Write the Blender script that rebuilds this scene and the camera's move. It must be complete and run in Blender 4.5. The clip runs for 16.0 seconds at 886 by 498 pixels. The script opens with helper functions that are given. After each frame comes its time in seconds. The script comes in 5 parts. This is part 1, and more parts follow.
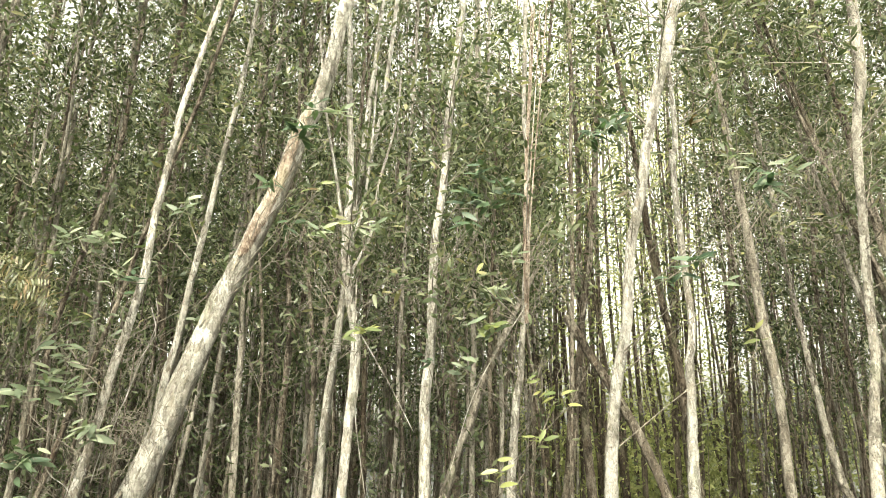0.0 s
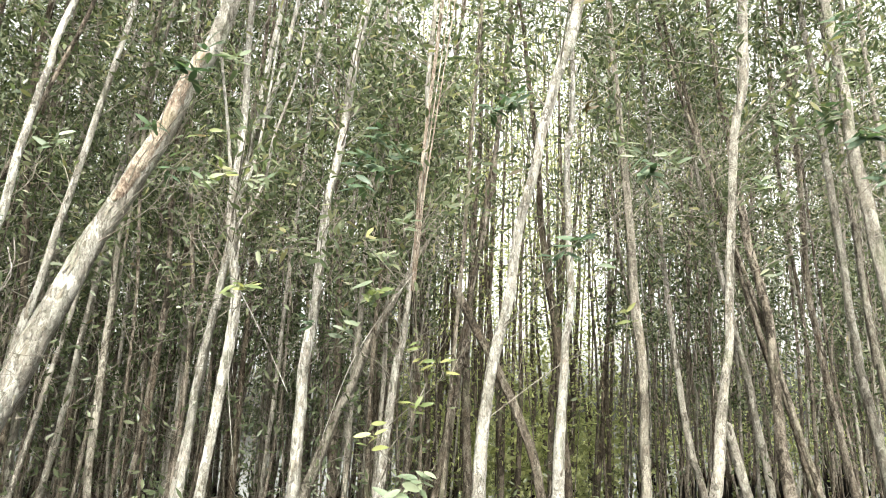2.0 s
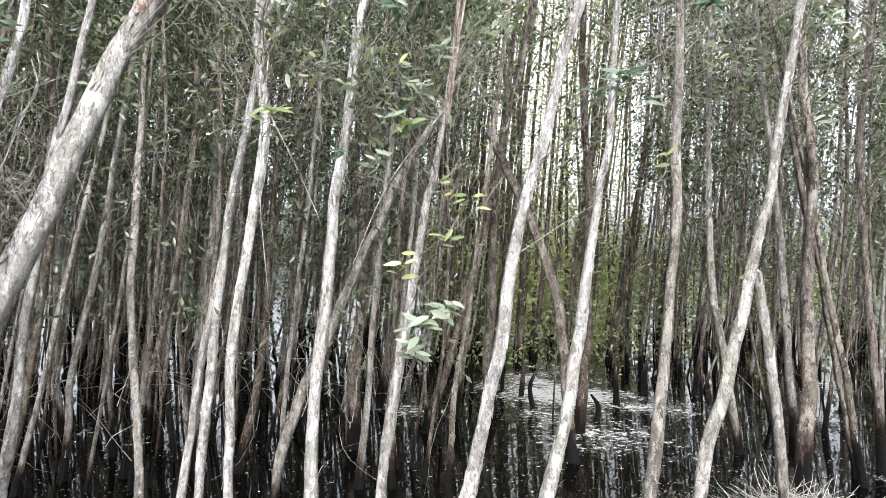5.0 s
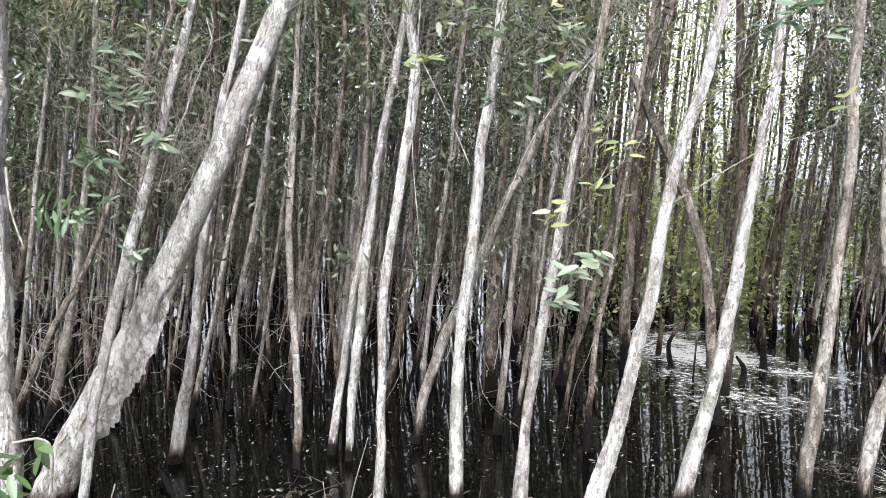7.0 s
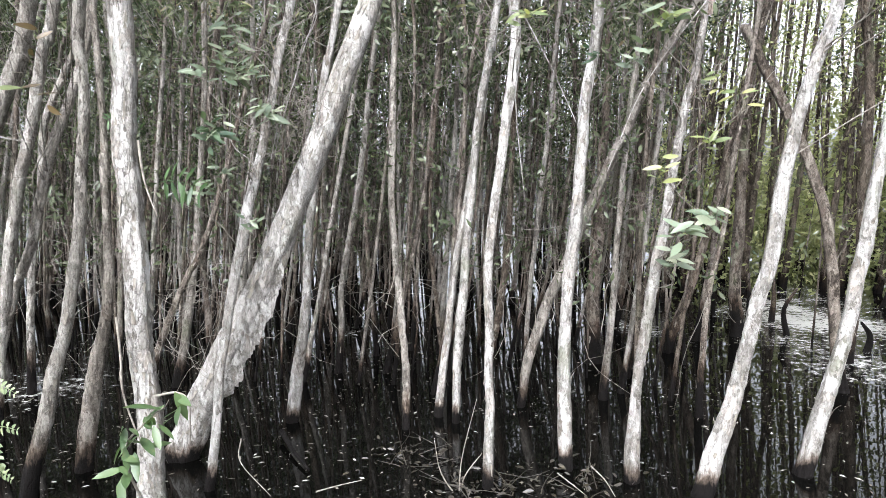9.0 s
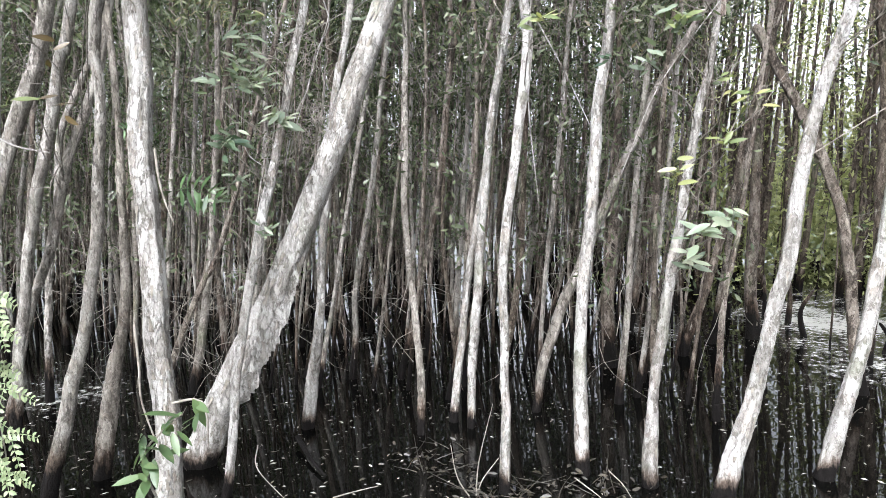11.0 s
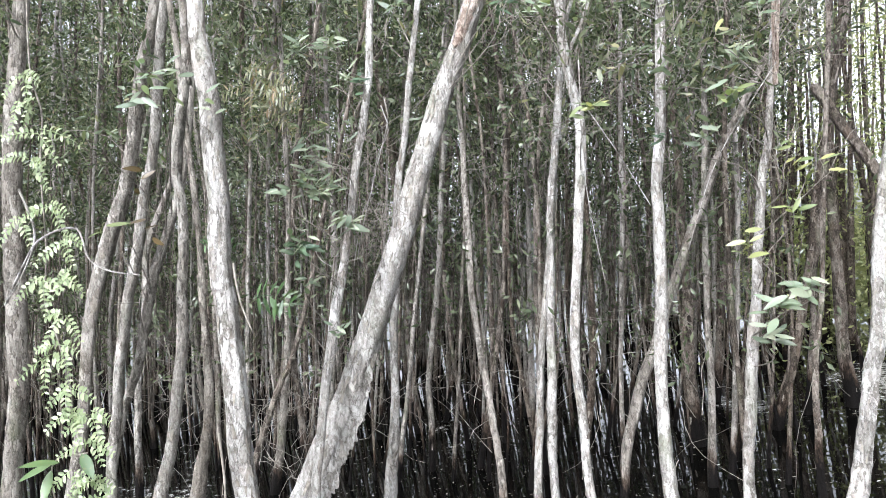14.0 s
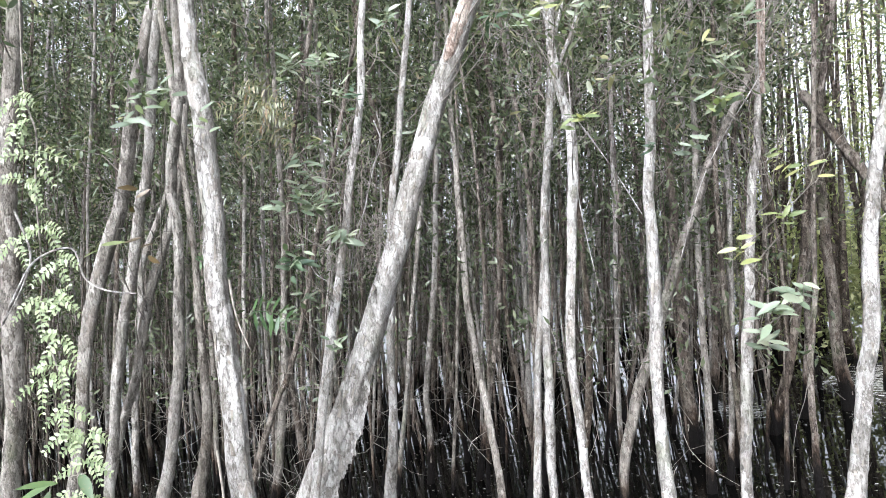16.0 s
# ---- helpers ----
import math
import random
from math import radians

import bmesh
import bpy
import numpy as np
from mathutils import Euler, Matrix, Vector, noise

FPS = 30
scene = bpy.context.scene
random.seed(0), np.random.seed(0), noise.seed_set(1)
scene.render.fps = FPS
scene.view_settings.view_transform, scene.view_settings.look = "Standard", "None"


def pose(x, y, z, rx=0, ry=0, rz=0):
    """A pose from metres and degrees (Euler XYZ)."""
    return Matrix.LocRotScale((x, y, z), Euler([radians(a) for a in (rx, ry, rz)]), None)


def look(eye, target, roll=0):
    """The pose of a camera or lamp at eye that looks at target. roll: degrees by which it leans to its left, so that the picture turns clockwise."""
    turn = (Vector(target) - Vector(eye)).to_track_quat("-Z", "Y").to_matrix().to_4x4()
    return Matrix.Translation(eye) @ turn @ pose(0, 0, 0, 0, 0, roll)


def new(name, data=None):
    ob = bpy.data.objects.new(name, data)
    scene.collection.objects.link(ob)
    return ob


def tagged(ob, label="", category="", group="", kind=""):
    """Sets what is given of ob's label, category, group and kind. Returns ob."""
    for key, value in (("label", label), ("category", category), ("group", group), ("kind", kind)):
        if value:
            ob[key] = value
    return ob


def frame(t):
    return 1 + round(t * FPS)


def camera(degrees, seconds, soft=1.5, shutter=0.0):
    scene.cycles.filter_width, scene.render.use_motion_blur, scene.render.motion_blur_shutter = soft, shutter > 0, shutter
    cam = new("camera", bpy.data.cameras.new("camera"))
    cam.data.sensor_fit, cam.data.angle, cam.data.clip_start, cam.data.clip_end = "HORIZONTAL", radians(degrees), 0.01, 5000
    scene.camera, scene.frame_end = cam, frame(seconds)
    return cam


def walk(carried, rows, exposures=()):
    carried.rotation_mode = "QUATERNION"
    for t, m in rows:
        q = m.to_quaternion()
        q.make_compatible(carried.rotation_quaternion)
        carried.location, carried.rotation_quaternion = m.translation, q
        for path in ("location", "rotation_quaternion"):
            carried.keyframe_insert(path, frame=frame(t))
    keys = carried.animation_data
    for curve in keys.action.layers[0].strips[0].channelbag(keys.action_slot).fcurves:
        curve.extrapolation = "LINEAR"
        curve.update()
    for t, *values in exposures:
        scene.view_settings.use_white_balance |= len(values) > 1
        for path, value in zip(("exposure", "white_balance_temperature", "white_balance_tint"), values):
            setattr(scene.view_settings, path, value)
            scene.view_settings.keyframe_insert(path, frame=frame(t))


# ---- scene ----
cam = camera(67.1, 16.0, soft=0.62)
# seconds, place, tilt, lean, turn
ROWS = [
    (0.0, 0.141, -0.107, 1.732, 106.89, 3.76, 0.70),
    (0.5, 0.153, -0.103, 1.727, 106.85, 3.87, -1.55),
    (1.0, 0.176, -0.093, 1.723, 105.17, 3.40, -4.25),
    (1.5, 0.190, -0.085, 1.714, 104.65, 2.42, -6.70),
    (2.0, 0.195, -0.083, 1.706, 104.00, 1.71, -8.73),
    (2.5, 0.221, -0.065, 1.693, 100.80, 0.45, -11.72),
    (3.0, 0.233, -0.040, 1.678, 98.22, -0.38, -12.10),
    (3.5, 0.220, -0.030, 1.667, 95.74, -0.64, -10.69),
    (4.0, 0.209, -0.036, 1.656, 94.28, -0.68, -9.31),
    (4.2, 0.207, -0.018, 1.654, 93.73, -0.55, -8.82),
    (6.3, 0.105, 0.018, 1.626, 87.40, -1.59, -0.80),
    (6.5, 0.095, 0.020, 1.618, 87.31, -1.48, 0.56),
    (7.0, 0.069, 0.004, 1.608, 86.98, -1.41, 4.04),
    (7.5, 0.055, -0.001, 1.587, 86.06, -1.40, 6.56),
    (8.0, 0.016, -0.001, 1.566, 84.23, -0.29, 10.55),
    (8.5, 0.009, -0.003, 1.553, 84.43, -0.18, 10.69),
    (9.0, 0.000, -0.002, 1.553, 84.60, 0.39, 11.75),
    (11.5, -0.016, -0.007, 1.550, 85.11, 1.22, 12.88),
    (12.0, -0.016, -0.009, 1.554, 84.64, 1.23, 13.60),
    (12.5, -0.021, -0.002, 1.551, 85.25, 1.53, 13.92),
    (13.0, -0.021, -0.009, 1.557, 85.99, 1.95, 14.57),
    (13.5, -0.013, -0.028, 1.578, 87.98, 2.94, 15.88),
    (14.0, 0.003, -0.039, 1.615, 92.08, 5.31, 18.35),
    (14.5, 0.022, -0.050, 1.632, 92.85, 5.52, 18.23),
    (15.0, 0.020, -0.059, 1.630, 93.15, 5.84, 18.40),
    (15.5, 0.013, -0.055, 1.625, 92.72, 6.18, 18.16),
    (16.0, 0.013, -0.058, 1.623, 92.96, 6.43, 17.99),
]
EXPOSURES = [(0.0, 1.83, 7900, -2), (1.0, 1.87, 7650, -1), (2.0, 1.87, 7050, 2), (3.0, 1.84, 6550, 7), (4.0, 1.81, 6190, 11.5), (6.5, 1.83, 6030, 12.5), (13.0, 1.86, 5980, 12), (16.0, 1.86, 5900, 12.5)]
walk(cam, [(t, pose(x, y, z, rx, ry, rz)) for t, x, y, z, rx, ry, rz in ROWS], EXPOSURES)

# ---- light ----
world = bpy.data.worlds.new("sky")
scene.world = world
world.use_nodes = True
wn, wl = world.node_tree.nodes, world.node_tree.links
sky = wn.new("ShaderNodeTexSky")
sky.sky_type = "NISHITA"
sky.sun_disc = False
SUN_UP, SUN_TURN = radians(48), radians(184)   # height, and compass turn from +y
sky.sun_elevation, sky.sun_rotation = SUN_UP, SUN_TURN
sky.air_density, sky.dust_density, sky.ozone_density = 1.0, 6.0, 0.6
pale_sky = wn.new("ShaderNodeHueSaturation")   # thin high cloud takes the blue out
pale_sky.inputs["Saturation"].default_value = 0.12
wl.new(sky.outputs[0], pale_sky.inputs["Color"])
wl.new(pale_sky.outputs[0], wn["Background"].inputs["Color"])
wn["Background"].inputs["Strength"].default_value = 0.2

sun = new("sun", bpy.data.lights.new("sun", "SUN"))
sun.data.energy, sun.data.angle, sun.data.color = 1.06, radians(18), (1.0, 0.975, 0.94)
sun_from = Vector((math.sin(SUN_TURN) * math.cos(SUN_UP), math.cos(SUN_TURN) * math.cos(SUN_UP), math.sin(SUN_UP)))
sun.matrix_world = look(sun_from * 30, (0, 0, 0))


# ---- materials ----
def material(name):
    m = bpy.data.materials.new(name)
    m.use_nodes = True
    nt = m.node_tree
    return m, nt, nt.nodes["Principled BSDF"]


def node(nt, kind, **values):
    n = nt.nodes.new(kind)
    for key, value in values.items():
        n.inputs[key.replace("_", " ")].default_value = value
    return n


def ramp(nt, source, *stops):
    n = nt.nodes.new("ShaderNodeValToRGB")
    e = n.color_ramp.elements
    while len(e) < len(stops):
        e.new(0.5)
    for el, (p, c) in zip(e, stops):
        el.position, el.color = p, (*c, 1)
    nt.links.new(source, n.inputs[0])
    return n.outputs[0]


def mixed(nt, factor, a, b, how="MIX"):
    n = nt.nodes.new("ShaderNodeMix")
    n.data_type, n.blend_type = "RGBA", how
    for socket, value in ((n.inputs[0], factor), (n.inputs[6], a), (n.inputs[7], b)):
        if isinstance(value, bpy.types.NodeSocket):
            nt.links.new(value, socket)
        elif isinstance(value, tuple):
            socket.default_value = (*value, 1)
        else:
            socket.default_value = value
    return n.outputs[2]


def maths(nt, how, a, b=0.0):
    n = nt.nodes.new("ShaderNodeMath")
    n.operation = how
    for socket, value in zip(n.inputs, (a, b)):
        if isinstance(value, bpy.types.NodeSocket):
            nt.links.new(value, socket)
        else:
            socket.default_value = value
    return n.outputs[0]


def noise_at(nt, scale, stretch=(1, 1, 1), detail=4.0, rough=0.6):
    pos = nt.nodes.new("ShaderNodeNewGeometry")
    mp = nt.nodes.new("ShaderNodeMapping")
    mp.inputs["Scale"].default_value = stretch
    nt.links.new(pos.outputs["Position"], mp.inputs["Vector"])
    n = node(nt, "ShaderNodeTexNoise", Scale=scale, Detail=detail, Roughness=rough)
    nt.links.new(mp.outputs[0], n.inputs["Vector"])
    return n.outputs["Fac"]


def plates(nt, scale, stretch, warp):
    """Irregular peeling plates: how far it is to the nearest seam, and a chance value for each plate."""
    pos = nt.nodes.new("ShaderNodeNewGeometry")
    mp = nt.nodes.new("ShaderNodeMapping")
    mp.inputs["Scale"].default_value = stretch
    nt.links.new(pos.outputs["Position"], mp.inputs["Vector"])
    wander = node(nt, "ShaderNodeTexNoise", Scale=scale * 0.7, Detail=4.0, Roughness=0.65)
    nt.links.new(mp.outputs[0], wander.inputs["Vector"])
    bent = nt.nodes.new("ShaderNodeMix")
    bent.data_type, bent.blend_type = "RGBA", "LINEAR_LIGHT"
    bent.inputs[0].default_value = warp
    nt.links.new(mp.outputs[0], bent.inputs[6])
    nt.links.new(wander.outputs["Color"], bent.inputs[7])
    seam = node(nt, "ShaderNodeTexVoronoi", Scale=scale)
    seam.feature = "DISTANCE_TO_EDGE"
    cell = node(nt, "ShaderNodeTexVoronoi", Scale=scale)
    for n in (seam, cell):
        nt.links.new(bent.outputs[2], n.inputs["Vector"])
    chance = nt.nodes.new("ShaderNodeSeparateColor")
    nt.links.new(cell.outputs["Color"], chance.inputs[0])
    return seam.outputs["Distance"], chance.outputs[0], chance.outputs[1]


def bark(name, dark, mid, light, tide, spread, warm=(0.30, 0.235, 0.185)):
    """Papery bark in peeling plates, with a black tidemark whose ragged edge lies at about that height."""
    m, nt, p = material(name)
    info = nt.nodes.new("ShaderNodeObjectInfo")
    fine = noise_at(nt, 85, (1, 1, 0.4), 6, 0.75)
    flake = noise_at(nt, 17, (1, 1, 0.45), 6, 0.75)
    blot = noise_at(nt, 3.1, (1, 1, 0.6), 3, 0.6)
    seam, one, two = plates(nt, 19, (1, 1, 0.42), 0.11)
    small, three, _ = plates(nt, 48, (1, 1, 0.55), 0.06)
    tone = maths(nt, "ADD", maths(nt, "MULTIPLY", one, 0.22), maths(nt, "ADD", maths(nt, "MULTIPLY", three, 0.16), maths(nt, "ADD", maths(nt, "MULTIPLY", fine, 0.34), maths(nt, "MULTIPLY", flake, 0.42))))
    col = ramp(nt, tone, (0.40, dark), (0.545, mid), (0.72, light))
    col = mixed(nt, ramp(nt, two, (0.72, (0, 0, 0)), (0.95, (0.35, 0.35, 0.35))), col, mixed(nt, 0.65, col, warm))
    col = mixed(nt, ramp(nt, blot, (0.52, (0, 0, 0)), (0.72, (0.3, 0.3, 0.3))), col, mixed(nt, 0.7, col, dark))
    open_here = ramp(nt, flake, (0.38, (0.15, 0.15, 0.15)), (0.6, (1, 1, 1)))
    cracked = mixed(nt, 1.0, ramp(nt, seam, (0.0, (0.7, 0.7, 0.7)), (0.02, (0.35, 0.35, 0.35)), (0.05, (0, 0, 0))), open_here, "MULTIPLY")
    col = mixed(nt, cracked, col, tuple(c * 0.5 for c in dark))
    col = mixed(nt, ramp(nt, small, (0.0, (0.35, 0.35, 0.35)), (0.06, (0, 0, 0))), col, dark)
    hue = ramp(nt, info.outputs["Random"], (0.0, (1 - spread, 1 - 1.1 * spread, 1 - 1.22 * spread)), (0.5, (1 - 0.3 * spread, 1 - 0.33 * spread, 1 - 0.38 * spread)), (1.0, (1.0, 1.0, 1.0)))
    col = mixed(nt, 1.0, col, hue, "MULTIPLY")
    lichen = noise_at(nt, 5.5, (1, 1, 0.5), 2, 0.5)
    col = mixed(nt, ramp(nt, lichen, (0.60, (0, 0, 0)), (0.75, (0.25, 0.25, 0.25))), col, (0.20, 0.24, 0.13))
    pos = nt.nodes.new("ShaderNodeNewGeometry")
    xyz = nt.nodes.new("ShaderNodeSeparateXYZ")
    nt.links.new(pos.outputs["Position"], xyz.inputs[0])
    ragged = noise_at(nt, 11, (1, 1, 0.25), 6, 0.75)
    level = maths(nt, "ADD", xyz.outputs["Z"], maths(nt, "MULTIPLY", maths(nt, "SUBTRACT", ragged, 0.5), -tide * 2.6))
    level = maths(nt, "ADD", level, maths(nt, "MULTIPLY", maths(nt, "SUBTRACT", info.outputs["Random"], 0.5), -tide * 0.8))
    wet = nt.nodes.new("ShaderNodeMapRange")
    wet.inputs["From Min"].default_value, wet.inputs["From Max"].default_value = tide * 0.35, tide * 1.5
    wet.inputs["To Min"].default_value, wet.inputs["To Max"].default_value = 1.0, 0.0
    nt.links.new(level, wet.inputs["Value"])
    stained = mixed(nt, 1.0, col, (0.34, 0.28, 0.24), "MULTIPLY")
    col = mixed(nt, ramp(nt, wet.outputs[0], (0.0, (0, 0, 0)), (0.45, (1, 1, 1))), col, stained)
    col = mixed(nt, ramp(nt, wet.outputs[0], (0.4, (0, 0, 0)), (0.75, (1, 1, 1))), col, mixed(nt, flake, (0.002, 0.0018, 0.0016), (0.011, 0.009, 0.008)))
    nt.links.new(col, p.inputs["Base Color"])
    p.inputs["Roughness"].default_value = 0.9
    p.inputs["Specular IOR Level"].default_value = 0.12
    b = node(nt, "ShaderNodeBump", Strength=1.0, Distance=0.012)
    relief = maths(nt, "ADD", maths(nt, "MULTIPLY", one, 0.5), maths(nt, "ADD", maths(nt, "MULTIPLY", fine, 0.8), maths(nt, "MULTIPLY", flake, 1.2)))
    relief = maths(nt, "ADD", relief, maths(nt, "MINIMUM", maths(nt, "MULTIPLY", seam, 6.0), 0.5))
    nt.links.new(maths(nt, "ADD", relief, maths(nt, "MULTIPLY", three, 0.25)), b.inputs["Height"])
    nt.links.new(b.outputs[0], p.inputs["Normal"])
    return m


def leaf(name, stops, glow=0.35, rough=0.42, single=False):
    """Leaf blades that vary one by one, and let some light through."""
    m, nt, p = material(name)
    if single:
        chance = nt.nodes.new("ShaderNodeObjectInfo").outputs["Random"]
    else:
        chance = nt.nodes.new("ShaderNodeNewGeometry").outputs["Random Per Island"]
    col = ramp(nt, chance, *stops)
    spots = noise_at(nt, 60, (1, 1, 1), 3, 0.6)
    col = mixed(nt, ramp(nt, spots, (0.52, (0, 0, 0)), (0.75, (0.5, 0.5, 0.5))), col, mixed(nt, 0.6, col, (0.16, 0.13, 0.05)))
    nt.links.new(col, p.inputs["Base Color"])
    p.inputs["Roughness"].default_value = rough
    tl = nt.nodes.new("ShaderNodeBsdfTranslucent")
    nt.links.new(mixed(nt, 1.0, col, (1.0, 1.1, 0.66), "MULTIPLY"), tl.inputs["Color"])
    mx = nt.nodes.new("ShaderNodeMixShader")
    mx.inputs[0].default_value = glow
    nt.links.new(p.outputs[0], mx.inputs[1])
    nt.links.new(tl.outputs[0], mx.inputs[2])
    nt.links.new(mx.outputs[0], nt.nodes["Material Output"].inputs["Surface"])
    return m


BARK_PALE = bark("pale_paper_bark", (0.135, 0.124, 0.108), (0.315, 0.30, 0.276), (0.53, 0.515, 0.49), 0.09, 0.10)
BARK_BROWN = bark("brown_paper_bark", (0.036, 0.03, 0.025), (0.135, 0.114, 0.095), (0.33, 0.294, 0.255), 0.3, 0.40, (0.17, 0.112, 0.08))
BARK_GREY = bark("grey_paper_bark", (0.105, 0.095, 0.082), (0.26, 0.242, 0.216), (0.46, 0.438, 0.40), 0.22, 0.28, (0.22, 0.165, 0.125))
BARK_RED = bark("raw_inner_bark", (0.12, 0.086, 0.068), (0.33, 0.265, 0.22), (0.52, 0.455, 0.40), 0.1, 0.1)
# the palest stops paint glossy glints onto a few of the blades
LEAF = leaf("paperbark_leaf", ((0.0, (0.036, 0.049, 0.031)), (0.35, (0.073, 0.092, 0.056)), (0.68, (0.132, 0.157, 0.10)), (0.86, (0.232, 0.258, 0.172)), (0.95, (0.365, 0.38, 0.29)), (1.0, (0.24, 0.18, 0.12))), 0.42, 0.2)
LEAF_NEAR = leaf("broad_paperbark_leaf", ((0.0, (0.10, 0.135, 0.088)), (0.5, (0.165, 0.205, 0.14)), (1.0, (0.27, 0.305, 0.215))), single=True)
LEAF_GREEN = leaf("deep_green_leaf", ((0.0, (0.038, 0.072, 0.045)), (0.6, (0.065, 0.11, 0.065)), (1.0, (0.10, 0.15, 0.085))), single=True)
LEAF_PALE = leaf("grey_green_leaf", ((0.0, (0.11, 0.14, 0.10)), (0.6, (0.18, 0.215, 0.155)), (1.0, (0.28, 0.30, 0.215))), single=True)
LEAF_YELLOW = leaf("yellow_green_leaf", ((0.0, (0.11, 0.145, 0.058)), (0.6, (0.18, 0.215, 0.085)), (1.0, (0.29, 0.285, 0.115))), single=True)
LEAF_RUST = leaf("withered_rust_leaf", ((0.0, (0.05, 0.035, 0.016)), (1.0, (0.11, 0.075, 0.03))), single=True)
LEAF_SHOOT = leaf("young_shoot_leaf", ((0.0, (0.05, 0.066, 0.04)), (0.5, (0.10, 0.122, 0.075)), (1.0, (0.20, 0.22, 0.15))), 0.4, 0.25)
LEAF_CANOPY = leaf("canopy_leaf", ((0.0, (0.06, 0.084, 0.048)), (0.5, (0.115, 0.143, 0.085)), (0.85, (0.19, 0.212, 0.132)), (1.0, (0.30, 0.285, 0.16))), 0.42)
# sunlight in the gap is painted in as lighter, yellower leaf colour
LEAF_PAINTED_SUN = leaf("sun_painted_leaf", ((0.0, (0.18, 0.20, 0.09)), (0.6, (0.34, 0.36, 0.17)), (1.0, (0.52, 0.52, 0.28))), 0.5)
LEAF_DEAD = leaf("dry_fallen_leaf", ((0.0, (0.04, 0.034, 0.026)), (0.55, (0.12, 0.108, 0.088)), (0.85, (0.26, 0.245, 0.21)), (1.0, (0.46, 0.44, 0.40))), 0.1, 0.5)
LEAF_MUD = leaf("sodden_leaf", ((0.0, (0.02, 0.017, 0.012)), (0.7, (0.028, 0.024, 0.019)), (1.0, (0.045, 0.039, 0.032))), 0.05, 0.5)


def make_twig():
    m, nt, p = material("twig_bark")
    col = ramp(nt, noise_at(nt, 30, (1, 1, 1), 3, 0.6), (0.3, (0.08, 0.068, 0.054)), (0.7, (0.28, 0.255, 0.215)))
    nt.links.new(col, p.inputs["Base Color"])
    p.inputs["Roughness"].default_value = 0.8
    return m


TWIG = make_twig()


def make_water():
    """Still black swamp water, with grey scum and fine litter in drifts, paler over the pool to paint its glare."""
    m, nt, p = material("black_swamp_water")
    drift = noise_at(nt, 0.55, (1, 0.7, 1), 5, 0.65)
    grain = noise_at(nt, 14, (1, 1, 1), 5, 0.75)
    scum = maths(nt, "ADD", maths(nt, "MULTIPLY", drift, 0.62), maths(nt, "MULTIPLY", grain, 0.44))
    pos = nt.nodes.new("ShaderNodeNewGeometry")
    away = nt.nodes.new("ShaderNodeVectorMath")
    away.operation = "DISTANCE"
    nt.links.new(pos.outputs["Position"], away.inputs[0])
    away.inputs[1].default_value = (2.7, 8.2, 0.0)   # drifted scum in the pool, widened to paint in bright sun and sky reflection
    pool = nt.nodes.new("ShaderNodeMapRange")
    pool.inputs["From Min"].default_value, pool.inputs["From Max"].default_value = 0.8, 4.2
    pool.inputs["To Min"].default_value, pool.inputs["To Max"].default_value = 0.1, 0.0
    nt.links.new(away.outputs["Value"], pool.inputs["Value"])
    scum = maths(nt, "ADD", scum, pool.outputs[0])
    mask = ramp(nt, scum, (0.625, (0, 0, 0)), (0.70, (1, 1, 1)))
    col = mixed(nt, mask, (0.0015, 0.0015, 0.0013), mixed(nt, grain, (0.20, 0.197, 0.18), (0.50, 0.495, 0.46)))
    nt.links.new(col, p.inputs["Base Color"])
    rough = nt.nodes.new("ShaderNodeMapRange")
    rough.inputs["To Min"].default_value, rough.inputs["To Max"].default_value = 0.012, 0.38
    nt.links.new(mask, rough.inputs["Value"])
    nt.links.new(rough.outputs[0], p.inputs["Roughness"])
    p.inputs["IOR"].default_value, p.inputs["Specular IOR Level"].default_value = 1.33, 0.32
    b = node(nt, "ShaderNodeBump", Strength=0.05, Distance=0.01)
    nt.links.new(maths(nt, "ADD", noise_at(nt, 5, (1, 1, 1), 2, 0.5), maths(nt, "MULTIPLY", maths(nt, "MULTIPLY", grain, mask), 0.6)), b.inputs["Height"])
    nt.links.new(b.outputs[0], p.inputs["Normal"])
    return m


WATER = make_water()


# ---- mesh tools ----
def mesh_of(name, verts, faces, mat, smooth=True):
    """A mesh from arrays; faces is a list of index arrays, one for each count of corners."""
    me = bpy.data.meshes.new(name)
    verts = np.asarray(verts, dtype=np.float32)
    faces = [np.asarray(f, dtype=np.int32) for f in faces if len(f)]
    loops = np.concatenate([f.ravel() for f in faces])
    totals = np.concatenate([np.full(len(f), f.shape[1], dtype=np.int32) for f in faces])
    starts = np.concatenate([[0], np.cumsum(totals)[:-1]]).astype(np.int32)
    me.vertices.add(len(verts))
    me.vertices.foreach_set("co", verts.ravel())
    me.loops.add(len(loops))
    me.loops.foreach_set("vertex_index", loops)
    me.polygons.add(len(totals))
    me.polygons.foreach_set("loop_start", starts)
    me.polygons.foreach_set("loop_total", totals)
    me.polygons.foreach_set("use_smooth", np.full(len(totals), smooth))
    me.update(calc_edges=True)
    me.materials.append(mat)
    return me


def part(name, me, parent, label=""):
    ob = new(name, me)
    ob.parent = parent
    return tagged(ob, label)


